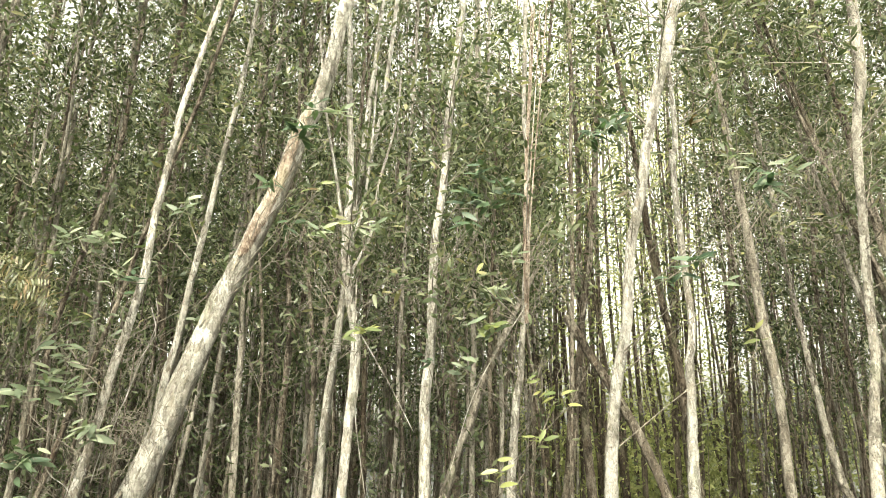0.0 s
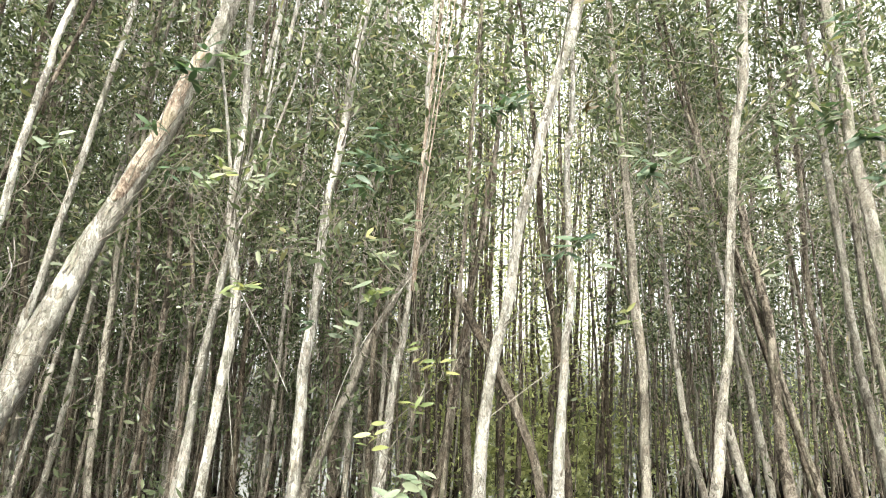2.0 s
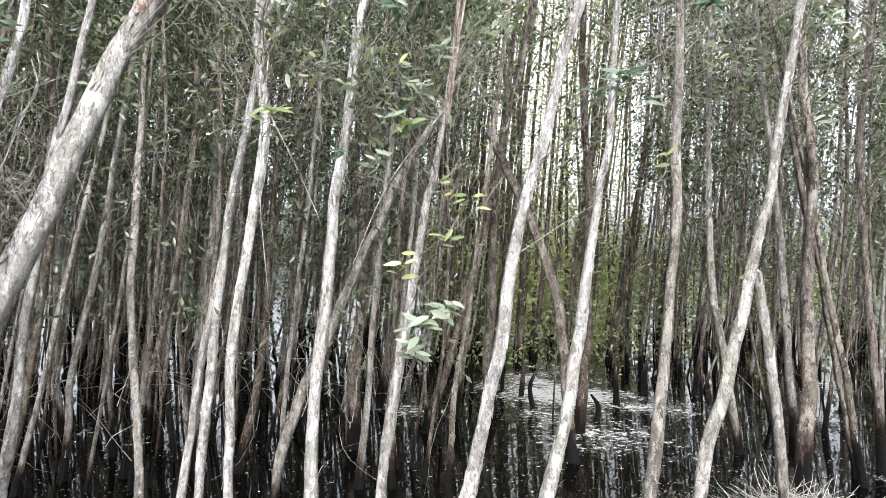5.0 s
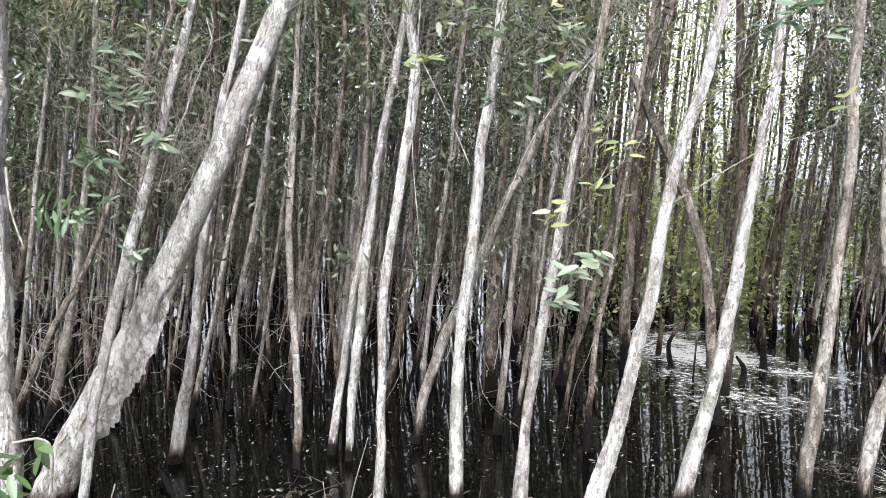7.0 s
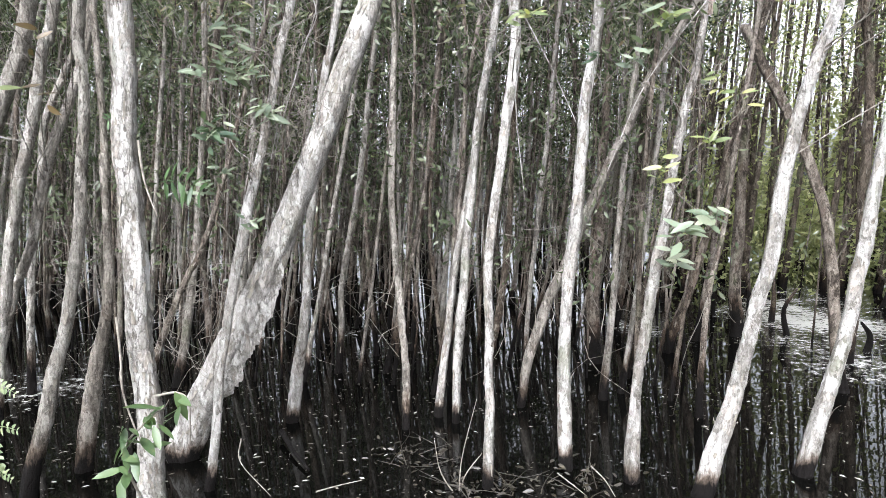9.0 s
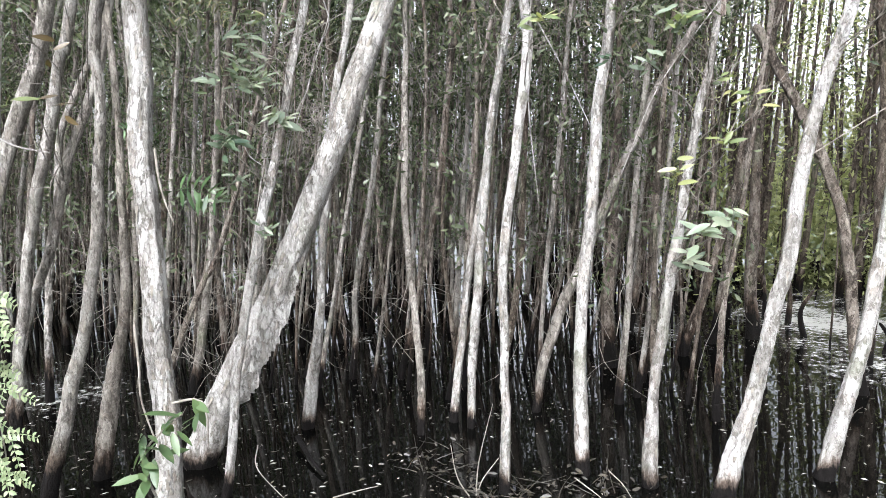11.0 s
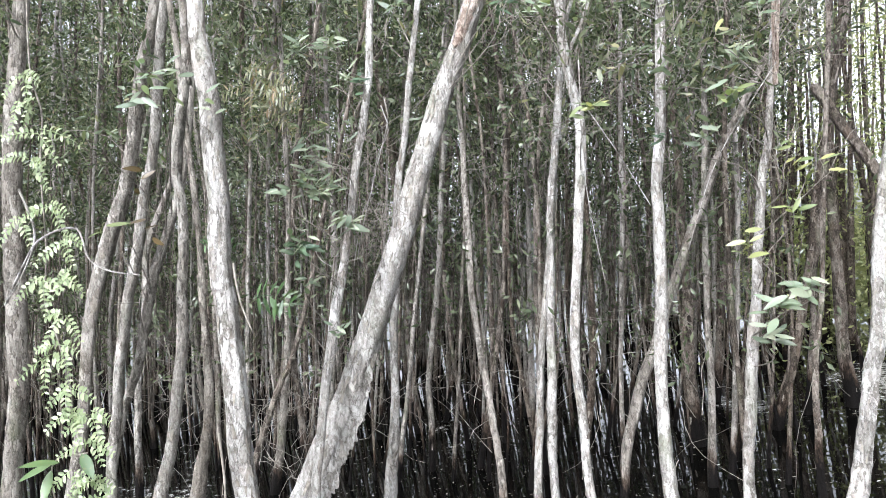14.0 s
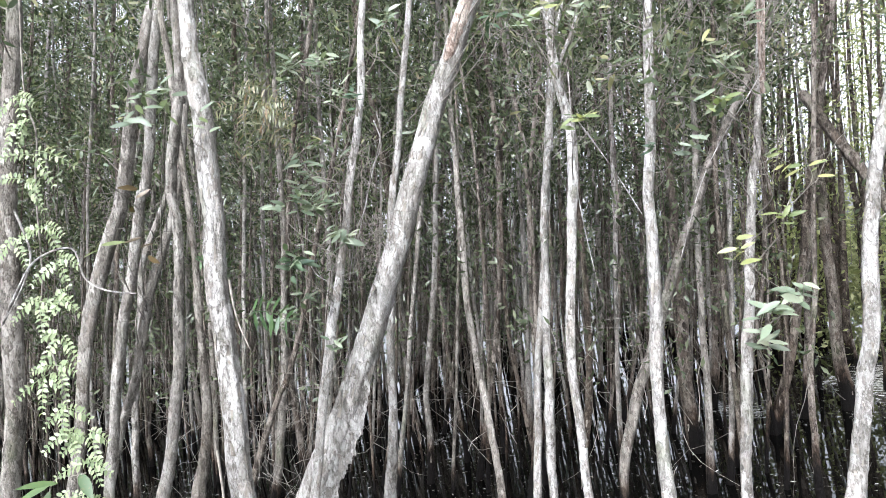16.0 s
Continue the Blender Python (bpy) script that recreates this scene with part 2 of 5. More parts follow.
def bend(points, n):
    """n places along a smooth line through the points, and the way there."""
    pts = np.array(points, dtype=float)
    ext = np.vstack([2 * pts[0] - pts[1], pts, 2 * pts[-1] - pts[-2]])
    u = np.linspace(0, len(pts) - 1, n)
    i = np.minimum(u.astype(int), len(pts) - 2)
    f = (u - i)[:, None]
    a, b, c, d = ext[i], ext[i + 1], ext[i + 2], ext[i + 3]
    line = 0.5 * (2 * b + (c - a) * f + (2 * a - 5 * b + 4 * c - d) * f ** 2 + (3 * b - a - 3 * c + d) * f ** 3)
    way = np.gradient(line, axis=0)
    return line, way / np.linalg.norm(way, axis=1, keepdims=True)


def square_to(way):
    ref = np.eye(3)[int(np.argmin(np.abs(way.mean(0))))]
    s = np.cross(way, ref[None, :] + 0.001)
    s /= np.linalg.norm(s, axis=1, keepdims=True)
    return s, np.cross(s, way)


def tube(line, way, radius, sides, rng=None, ragged=0.0, flutes=0.0):
    """A tube of rings round a line, closed at its tip; ragged and flutes disturb the round."""
    n = len(line)
    s, t = square_to(way)
    ang = np.linspace(0, 2 * math.pi, sides, endpoint=False)
    r = np.repeat(np.asarray(radius, dtype=float)[:, None], sides, 1)
    if rng is not None and (ragged or flutes):
        h = np.cumsum(np.linalg.norm(np.diff(line, axis=0, prepend=line[:1]), axis=1))[:, None]
        for k, a in ((2, 0.35), (3, 0.5), (5, 0.35), (7, 0.25)):
            ph = rng.uniform(0, 6.28) + rng.uniform(-2.5, 2.5) * np.sin(h * rng.uniform(0.8, 2.5) + rng.uniform(0, 6.28))
            r = r * (1 + flutes * a * np.cos(k * ang[None, :] + ph))
        r = r * (1 + ragged * rng.uniform(-1, 1, (n, sides)))
    v = line[:, None, :] + r[..., None] * (np.cos(ang)[None, :, None] * s[:, None, :] + np.sin(ang)[None, :, None] * t[:, None, :])
    v = np.vstack([v.reshape(-1, 3), line[-1:] + way[-1:] * radius[-1]])
    a = np.arange(n - 1)[:, None] * sides + np.arange(sides)[None, :]
    b = np.arange(n - 1)[:, None] * sides + (np.arange(sides)[None, :] + 1) % sides
    quads = np.stack([a, b, b + sides, a + sides], -1).reshape(-1, 4)
    last = (n - 1) * sides + np.arange(sides)
    tris = np.stack([last, (n - 1) * sides + (np.arange(sides) + 1) % sides, np.full(sides, n * sides)], -1)
    return v, quads, tris


class Heap:
    """Gathers pieces of one mesh."""

    def __init__(self):
        self.v, self.q, self.t, self.n = [], [], [], 0

    def add(self, v, quads=(), tris=()):
        self.v.append(v)
        if len(quads):
            self.q.append(np.asarray(quads) + self.n)
        if len(tris):
            self.t.append(np.asarray(tris) + self.n)
        self.n += len(v)

    def take(self, other):
        if other.n:
            self.v += other.v
            self.q += [q + self.n for q in other.q]
            self.t += [t + self.n for t in other.t]
            self.n += other.n

    def mesh(self, name, mat, smooth=True):
        return mesh_of(name, np.vstack(self.v), [np.vstack(x) for x in (self.q, self.t) if x], mat, smooth)


def blades(rng, place, way, length, width, droop=0.15, flat=False):
    """Folded lance-shaped leaf blades at the places, along the ways; arrays of vertices and quads."""
    n = len(place)
    way = way / np.linalg.norm(way, axis=1, keepdims=True)
    over = rng.normal(size=(n, 3))
    if flat:
        over = over * 0.35 + np.array([0, -0.5, 1.0] if flat is True else flat)
    side = np.cross(way, over)
    side /= np.linalg.norm(side, axis=1, keepdims=True)
    up = np.cross(side, way)
    L, Wd = np.asarray(length)[:, None], np.asarray(width)[:, None]
    down = np.array([[0, 0, -1.0]])
    mid = place + way * L * 0.5 + down * L * droop * 0.3
    tip = place + way * L + down * L * droop
    l1, r1 = (place + way * L * 0.28 + side * Wd * k + up * Wd * 0.25 for k in (0.42, -0.42))
    l2, r2 = (place + way * L * 0.68 + side * Wd * k + up * Wd * 0.22 + down * L * droop * 0.5 for k in (0.40, -0.40))
    v = np.stack([place, l1, l2, tip, r2, r1, mid], 1).reshape(-1, 3)
    k = np.arange(n)[:, None] * 7
    return v, np.vstack([k + [[0, 1, 2, 6]], k + [[6, 2, 3, 4]], k + [[0, 6, 4, 5]]])


def small_blades(rng, place, way, length, width):
    """Folded leaf blades of two triangles, for the crowd of leaves further in."""
    n = len(place)
    way = way / np.linalg.norm(way, axis=1, keepdims=True)
    side = np.cross(way, rng.normal(size=(n, 3)))
    side /= np.linalg.norm(side, axis=1, keepdims=True)
    up = np.cross(side, way)
    L, Wd = np.asarray(length)[:, None], np.asarray(width)[:, None]
    mid = place + way * L * 0.45
    v = np.stack([place, mid + side * Wd * 0.5 + up * Wd * 0.15, place + way * L, mid - side * Wd * 0.5 + up * Wd * 0.15], 1).reshape(-1, 3)
    k = np.arange(n)[:, None] * 4
    return v, (), np.vstack([k + [[0, 1, 2]], k + [[0, 2, 3]]])


def twig_line(rng, start, way, length, n=5, wander=0.25):
    steps = way[None, :] + np.cumsum(rng.normal(0, wander, (n - 1, 3)), 0) * 0.5
    steps /= np.linalg.norm(steps, axis=1, keepdims=True)
    return np.vstack([start, start + np.cumsum(steps * length / (n - 1), 0)])


def foliage(rng, line, way, low, high, count, reach, leaves, size, radius, small=False, rise_by=0.7):
    """Side branches between two heights of a trunk, and their leaves: two heaps."""
    wood, green = Heap(), Heap()
    z = line[:, 2]
    places, ways = [], []
    for _ in range(count):
        h = low + (high - low) * rng.uniform() ** rise_by
        start = np.array([np.interp(h, z, line[:, k]) for k in range(3)])
        turn = rng.uniform(0, 2 * math.pi)
        rise = rng.uniform(0.25, 1.5)
        out = np.array([math.cos(turn), math.sin(turn), rise])
        out /= np.linalg.norm(out)
        ln = reach * rng.uniform(0.5, 1.25)
        b = twig_line(rng, start, out, ln, 4)
        lw = np.gradient(b, axis=0)
        lw /= np.linalg.norm(lw, axis=1, keepdims=True)
        wood.add(*tube(b, lw, np.linspace(radius, radius * 0.35, len(b)), 3))
        m = rng.poisson(leaves)
        if m:
            u = 1 - rng.uniform(0, 1, m) ** 1.5 * 0.8
            i = np.minimum((u * (len(b) - 1)).astype(int), len(b) - 2)
            f = (u * (len(b) - 1) - i)[:, None]
            places.append(b[i] * (1 - f) + b[i + 1] * f + rng.normal(0, 0.06, (m, 3)))
            w = lw[i] * 0.5 + rng.normal(0, 0.6, (m, 3)) + np.array([0, 0, 0.1])
            ways.append(w)
    if places:
        places, ways = np.vstack(places), np.vstack(ways)
        ln = size * rng.uniform(0.65, 1.25, len(places))
        if small:
            green.add(*small_blades(rng, places, ways, ln, ln * rng.uniform(0.3, 0.42, len(places))))
        else:
            green.add(*blades(rng, places, ways, ln, ln * rng.uniform(0.22, 0.34, len(places))))
    return wood, green


def paperbark(spine, r0, r1, mat, label="", top=None, foot=True, leaves=True, sides=14, seed=0, step=0.06, swell=0.3, group="paperbark trunks"):
    """A slender paperbark tree: its line from the water up, the girth below and above, or a girth at each place of the line."""
    rng = np.random.default_rng(seed)
    pts = [list(p[:3]) for p in spine]
    girths = [(p[2], p[3]) for p in spine if len(p) > 3]
    if foot and pts[0][2] > -0.1:
        drop = pts[0][2] + 0.15
        slope = [(pts[0][k] - pts[1][k]) / max(pts[1][2] - pts[0][2], 0.1) for k in (0, 1)]
        pts.insert(0, [pts[0][0] + slope[0] * drop * 0.8, pts[0][1] + slope[1] * drop * 0.8, -0.15])
    high = top if top is not None else rng.uniform(7.0, 9.0)
    traced = pts[-1][2]
    if high > traced + 0.3:
        d = np.array(pts[-1]) - np.array(pts[-2])
        d /= max(d[2], 0.2)
        rest = high - traced
        for f in (0.5, 1.0):
            pts.append([pts[-1][0] + d[0] * rest * 0.4 + rng.normal(0, 0.08), pts[-1][1] + d[1] * rest * 0.4 + rng.normal(0, 0.08), traced + rest * f])
    total = sum(np.linalg.norm(np.subtract(a, b)) for a, b in zip(pts, pts[1:]))
    line, way = bend(pts, max(10, int(total / step)))
    h = line[:, 2]
    r = np.interp(h, [0, max(traced, 0.5), max(high, traced + 0.1)], [r0, r1, r1 if high <= traced + 0.3 else 0.010])
    if girths:
        tip = max(high, traced + 0.1)
        r = np.interp(h, [g[0] for g in girths] + [tip], [g[1] for g in girths] + [girths[-1][1] if high <= traced + 0.3 else 0.010])
        swell = 0.0 if girths[0][0] < 0.3 else swell
    r = r * (1 + swell * np.exp(-np.maximum(h, 0) / 0.22))
    wob = np.cumsum(rng.normal(0, 1, (len(line), 2)), 0)
    wob -= np.linspace(0, 1, len(line))[:, None] * wob[-1:]
    line = line.copy()
    line[:, :2] += wob * 0.0012
    for k in (0, 1):
        for length in (0.45, 0.9, 1.7):
            line[:, k] += np.minimum(r * 0.14, 0.0055) * length * np.sin(h * 6.28 / (length * rng.uniform(0.8, 1.2)) + rng.uniform(0, 6.28))
    tree = tagged(new("paperbark_tree"), label, "tree", group)
    tree.location = (line[0][0], line[0][1], 0)
    base = np.array([line[0][0], line[0][1], 0])
    heap = Heap()
    heap.add(*tube(line - base, way, r, sides, rng, 0.05 if sides > 10 else 0.03, 0.12))
    part("trunk", heap.mesh("trunk", mat), tree)
    return tree, line, way, r, rng, base


def dress(made, low, count, reach, leaves, size=0.075, mat=None, high=None, small=False):
    """Branches and crown for a tree from paperbark()."""
    tree, line, way, r, rng, base = made
    wood, green = foliage(rng, line - base, way, low, high or line[-1][2], count, reach, leaves, size, 0.005, small)
    if wood.n:
        tagged(part("branching", wood.mesh("branching", TWIG), tree), kind="stuff")
    if green.n:
        tagged(part("crown", green.mesh("crown", mat or LEAF), tree), kind="stuff")


SHAPES = {}


def leaf_mesh(mat, droop):
    """One leaf, a unit long: an ellipse pointed at both ends, creased along its rib and bent down."""
    key = (mat.name, droop)
    if key not in SHAPES:
        u = np.array([0.14, 0.34, 0.56, 0.78])
        w = 0.15 * np.sin(math.pi * u ** 0.85) ** 0.8
        sag = -droop * u ** 2
        rib = np.stack([u, 0 * u, sag - 0.025], 1)
        left, right = np.stack([u, w, sag], 1), np.stack([u, -w, sag + 0.01], 1)
        v = np.vstack([[[0, 0, 0]], left, rib, right, [[1, 0, -droop]]])
        q = [(k, k + 1, k + 5, k + 4) for k in (1, 2, 3)] + [(k, k + 1, k + 5, k + 4) for k in (5, 6, 7)]
        t = [(0, 1, 5), (0, 5, 9), (4, 13, 8), (8, 13, 12)]
        SHAPES[key] = mesh_of("leaf", v, [q, t], mat)
    return SHAPES[key]


def hang_leaf(parent, place, way, over, length, mat, droop):
    way = Vector(way).normalized()
    side = Vector(over).cross(way).normalized()
    up = way.cross(side)
    ob = part("leaf", leaf_mesh(mat, droop), parent)
    ob.matrix_basis = Matrix.Translation(place) @ Matrix((way, side, up)).transposed().to_4x4() @ Matrix.Diagonal((length, length, length, 1))


def spray(made, place, count, size, mat, droop):
    """A leafy side branch: a fine twig from the trunk up to the place, and a whorl of leaves round its end."""
    tree, line, way, r, rng, base = made
    place = np.array(place)
    i = int(np.argmin(abs(line[:, 2] - (place[2] - 0.22 - 0.4 * abs(place[0] - line[len(line) // 2][0])))))
    start = line[i]
    mid = start * 0.45 + place * 0.55 + np.array([rng.normal(0, 0.03), 0, -0.06])
    near_end = start * 0.15 + place * 0.85 + np.array([rng.normal(0, 0.04), rng.normal(0, 0.03), -0.05])
    pts, wy = bend([start - base, mid - base + rng.normal(0, 0.03, 3), near_end - base, place - base], 14)
    wood = Heap()
    wood.add(*tube(pts, wy, np.linspace(0.0034, 0.0014, 14), 5))
    for _ in range(3):
        j = rng.integers(4, 9)
        b = twig_line(rng, pts[j], rng.normal(0, 0.6, 3) + wy[j], rng.uniform(0.08, 0.2))
        lw = np.gradient(b, axis=0)
        wood.add(*tube(b, lw / np.linalg.norm(lw, axis=1, keepdims=True), np.linspace(0.002, 0.001, 5), 4))
    branch = part("branch", wood.mesh("branch", TWIG), tree)
    count = max(1, int(count * 1.7)) if count > 1 else 1
    size = size * 0.98
    a = np.arange(count) * 2.4 + rng.uniform(0, 6.28)
    up = rng.uniform(-0.15, 0.9, count) - droop * 0.9
    ways = np.stack([np.cos(a), np.sin(a) - 0.25, up], 1) + rng.normal(0, 0.12, (count, 3))
    p = place - base + rng.normal(0, 0.02, (count, 3)) + np.array([0, 0, 1.0]) * rng.uniform(-0.07, 0.015, (count, 1))
    ln = size * rng.uniform(0.75, 1.15, count)
    for k in range(count):
        over = rng.normal(0, 0.35, 3) + np.array([0, -0.8, 0.8])
        hang_leaf(branch, p[k], ways[k], over, ln[k], mat, float(rng.choice([0.08, 0.2, 0.35])))


def tangle(made, centre, count, spread):
    """Fine dead twigs arching out of one place."""
    tree, line, way, r, rng, base = made
    heap = Heap()
    c = np.array(centre) - base
    for _ in range(count):
        d = rng.normal(0, 1, 3) + np.array([0.3, -0.1, 0.4])
        st = c + rng.normal(0, spread * 0.45, 3)
        b = twig_line(rng, st, d / np.linalg.norm(d), spread * rng.uniform(0.6, 1.5), 8, 0.4)
        lw = np.gradient(b, axis=0)
        heap.add(*tube(b, lw / np.linalg.norm(lw, axis=1, keepdims=True), np.linspace(0.0017, 0.0007, 8), 4))
    tagged(part("dead_twig_tangle", heap.mesh("dead_twig_tangle", TWIG), tree, "tangle of fine grey dead twigs"), kind="stuff")


def flakes(made, count, size=0.05, low=0.1, high=3.5):
    """Curled sheets of loose bark along a trunk."""
    tree, line, way, r, rng, base = made
    heap = Heap()
    side, other = square_to(way)
    z = line[:, 2]
    for _ in range(count):
        h = rng.uniform(low, min(high, z[-1] - 0.3))
        i = int(np.argmin(abs(z - h)))
        a = rng.uniform(0, 2 * math.pi)
        out = math.cos(a) * side[i] + math.sin(a) * other[i]
        along = np.cross(way[i], out)
        ln, wd = size * rng.uniform(0.5, 2.0), size * rng.uniform(0.08, 0.30)
        sgn = 1 if rng.uniform() < 0.5 else -1
        curl = rng.uniform(0.02, 0.22) if rng.uniform() < 0.85 else 0.5
        grid = []
        for u in np.linspace(0, 1, 4):
            lift = 0.002 + ln * curl * u ** 2
            for v in (-0.5, 0.0, 0.5):
                wv = wd * (1 - 0.75 * u) * v * 2 + rng.normal(0, wd * 0.08)
                rr = math.sqrt(max(r[i] ** 2 - wv ** 2, 0))
                grid.append(line[i] - base + out * (rr * 0.98 + lift) + along * wv + way[i] * sgn * ln * u)
        q = [(j * 3 + k, j * 3 + k + 1, j * 3 + k + 4, j * 3 + k + 3) for j in range(3) for k in range(2)]
        heap.add(np.array(grid), np.array(q))
    tagged(part("peeling_bark", heap.mesh("peeling_bark", tree.children[0].data.materials[0]), tree, "loose curled paper bark"), kind="stuff")


def torn_sheet(made, low, high, reach):
    """A ragged sheet of paper bark torn loose along the underside of a leaning trunk."""
    tree, line, way, r, rng, base = made
    heap = Heap()
    for layer in range(5):
        z0 = rng.uniform(low, low + 0.25)
        z1 = rng.uniform(high - 0.3, high)
        n, m = 96, 6
        zs = np.linspace(z0, z1, n)
        c = np.stack([np.interp(zs, line[:, 2], line[:, k]) for k in range(3)], 1) - base
        rr = np.interp(zs, line[:, 2], r)
        tang = np.gradient(c, axis=0)
        tang /= np.linalg.norm(tang, axis=1, keepdims=True)
        out = np.cross(tang, [0, 1.0, 0])
        out /= np.linalg.norm(out, axis=1, keepdims=True)
        out = out * np.sign(out[:, :1] + 1e-9)
        u = np.linspace(0, 1, n)
        slow = np.convolve(rng.uniform(0, 1, n + 16), np.ones(17) / 17, "valid")
        quick = np.convolve(rng.uniform(0, 1, n + 2) ** 2, np.ones(3) / 3, "valid")
        width = reach * np.sin(u ** 0.6 * math.pi) ** 0.6 * (0.35 + 0.9 * slow + 0.45 * quick) * (1.1 - 0.16 * layer)
        grid = []
        for j in range(m):
            f = j / (m - 1)
            fold = 0.012 * np.sin(u * 23 + layer + f * 3) * f
            depth = rr * (0.9 - 0.35 * layer) - 0.02 * f
            grid.append(c + out * (rr * 0.55 + width * f)[:, None] + np.array([0, -1.0, 0]) * (depth * (1 - 0.6 * f) + fold)[:, None] + np.array([0, 0, -1.0]) * (width * f * 0.6)[:, None])
        v = np.stack(grid, 1).reshape(-1, 3)
        a = (np.arange(n - 1)[:, None] * m + np.arange(m - 1)[None, :]).ravel()
        heap.add(v, np.stack([a, a + 1, a + m + 1, a + m], 1))
    tagged(part("torn_bark", heap.mesh("torn_bark", BARK_PALE), tree, "ragged sheet of torn pale bark"), kind="stuff")


def raw_patch(made, low, high):
    """Raw reddish bark, laid bare along the side of a trunk that faces the open water."""
    tree, line, way, r, rng, base = made
    n, m = 44, 13
    zs = np.linspace(low, high, n)
    c = np.stack([np.interp(zs, line[:, 2], line[:, k]) for k in range(3)], 1) - base
    rr = np.interp(zs, line[:, 2], r)
    tang = np.gradient(c, axis=0)
    tang /= np.linalg.norm(tang, axis=1, keepdims=True)
    side = np.cross(tang, [0, 1.0, 0])
    side /= np.linalg.norm(side, axis=1, keepdims=True)
    front = np.cross(tang, side)
    front *= np.sign(-front[:, 1:2])
    u = np.linspace(0, 1, n)
    half = 1.35 * np.sin(u * math.pi) ** 0.35 * (0.7 + 0.3 * rng.uniform(0, 1, n))
    rows = []
    for f in np.linspace(-1, 1, m):
        a = half * f + 0.15
        bulge = rr * (1.10 + 0.05 * rng.uniform(-1, 1, n) - 0.16 * abs(f) ** 4)
        rows.append(c + side * (np.sin(a) * bulge)[:, None] + front * (np.cos(a) * bulge)[:, None])
    v = np.stack(rows, 1).reshape(-1, 3)
    a = (np.arange(n - 1)[:, None] * m + np.arange(m - 1)[None, :]).ravel()
    part("raw_bark", mesh_of("raw_bark", v, [np.stack([a, a + 1, a + m + 1, a + m], 1)], BARK_RED), tree, "raw reddish-brown inner bark")


# ---- water ----
def build_water():
    n = 60
    xs = np.sinh(np.linspace(-5.2, 5.2, n)) * 7
    gx, gy = np.meshgrid(xs, xs)
    v = np.stack([gx.ravel(), gy.ravel() + 6, np.zeros(n * n)], 1)
    a = (np.arange(n - 1)[:, None] * n + np.arange(n - 1)[None, :]).ravel()
    ob = new("water", mesh_of("water", v, [np.stack([a, a + 1, a + n + 1, a + n], 1)], WATER))
    tagged(ob, "still black swamp water with drifts of grey scum", "water", "", "structure")


build_water()

# ---- the trees that stand nearest the open water ----
made = paperbark([(-1.787, 2.45, 0.24, 0.056), (-1.795, 2.46, 0.4, 0.051), (-1.809, 2.46, 0.56, 0.051), (-1.825, 2.46, 0.73, 0.05), (-1.834, 2.47, 0.89, 0.05), (-1.84, 2.47, 1.05, 0.049), (-1.849, 2.47, 1.22, 0.049), (-1.862, 2.48, 1.38, 0.048), (-1.871, 2.48, 1.54, 0.047), (-1.873, 2.48, 1.7, 0.048), (-1.871, 2.49, 1.86, 0.048), (-1.878, 2.49, 2.02, 0.046), (-1.885, 2.49, 2.17, 0.046), (-1.883, 2.5, 2.47, 0.044), (-1.893, 2.5, 2.65, 0.043), (-1.915, 2.51, 2.8, 0.037), (-1.93, 2.51, 3.05, 0.031)], 0.044, 0.037, BARK_PALE, "near white paperbark trunk with shaggy peeling bark", sides=28, seed=100)
dress(made, 4.8, 16, 0.8, 26, 0.08, LEAF_CANOPY)
flakes(made, 240, 0.036)
NEAREST = made
made = paperbark([(-2.325, 3.33, -0.12, 0.094), (-2.085, 3.37, 0.35, 0.088), (-1.867, 3.4, 0.8, 0.081), (-1.636, 3.44, 1.3, 0.074), (-1.416, 3.47, 1.8, 0.068), (-1.205, 3.51, 2.3, 0.062), (-1.001, 3.55, 2.8, 0.057), (-0.802, 3.59, 3.3, 0.051), (-0.646, 3.62, 3.7, 0.048), (-0.472, 3.65, 4.15, 0.044)], 0.089, 0.044, BARK_PALE, "thick leaning paperbark trunk with ragged peeling bark", sides=32, seed=101)
dress(made, 4.8, 16, 0.8, 26, 0.08, LEAF_CANOPY)
flakes(made, 300, 0.045)
raw_patch(made, 2.85, 3.8)
torn_sheet(made, 0.3, 1.4, 0.075)
LEANING = made
made = paperbark([(-1.871, 3, -0.02, 0.027), (-1.858, 3.03, 0.16, 0.024), (-1.848, 3.06, 0.35, 0.024), (-1.841, 3.09, 0.54, 0.024), (-1.833, 3.13, 0.74, 0.025), (-1.818, 3.16, 0.93, 0.025), (-1.79, 3.19, 1.13, 0.027), (-1.751, 3.22, 1.3, 0.029), (-1.708, 3.26, 1.52, 0.027), (-1.669, 3.3, 1.74, 0.023), (-1.639, 3.33, 1.94, 0.021), (-1.604, 3.37, 2.2, 0.023), (-1.555, 3.43, 2.5, 0.022), (-1.514, 3.47, 2.78, 0.022), (-1.496, 3.51, 3.02, 0.02), (-1.481, 3.56, 3.26, 0.02), (-1.454, 3.6, 3.52, 0.019), (-1.427, 3.63, 3.72, 0.018), (-1.406, 3.68, 4.01, 0.018)], 0.018, 0.016, BARK_PALE, "slender pale paperbark tree standing in black water", sides=18, seed=102)
dress(made, 4.8, 16, 0.8, 26, 0.08, LEAF_CANOPY)
flakes(made, 60, 0.025)
THIN = made
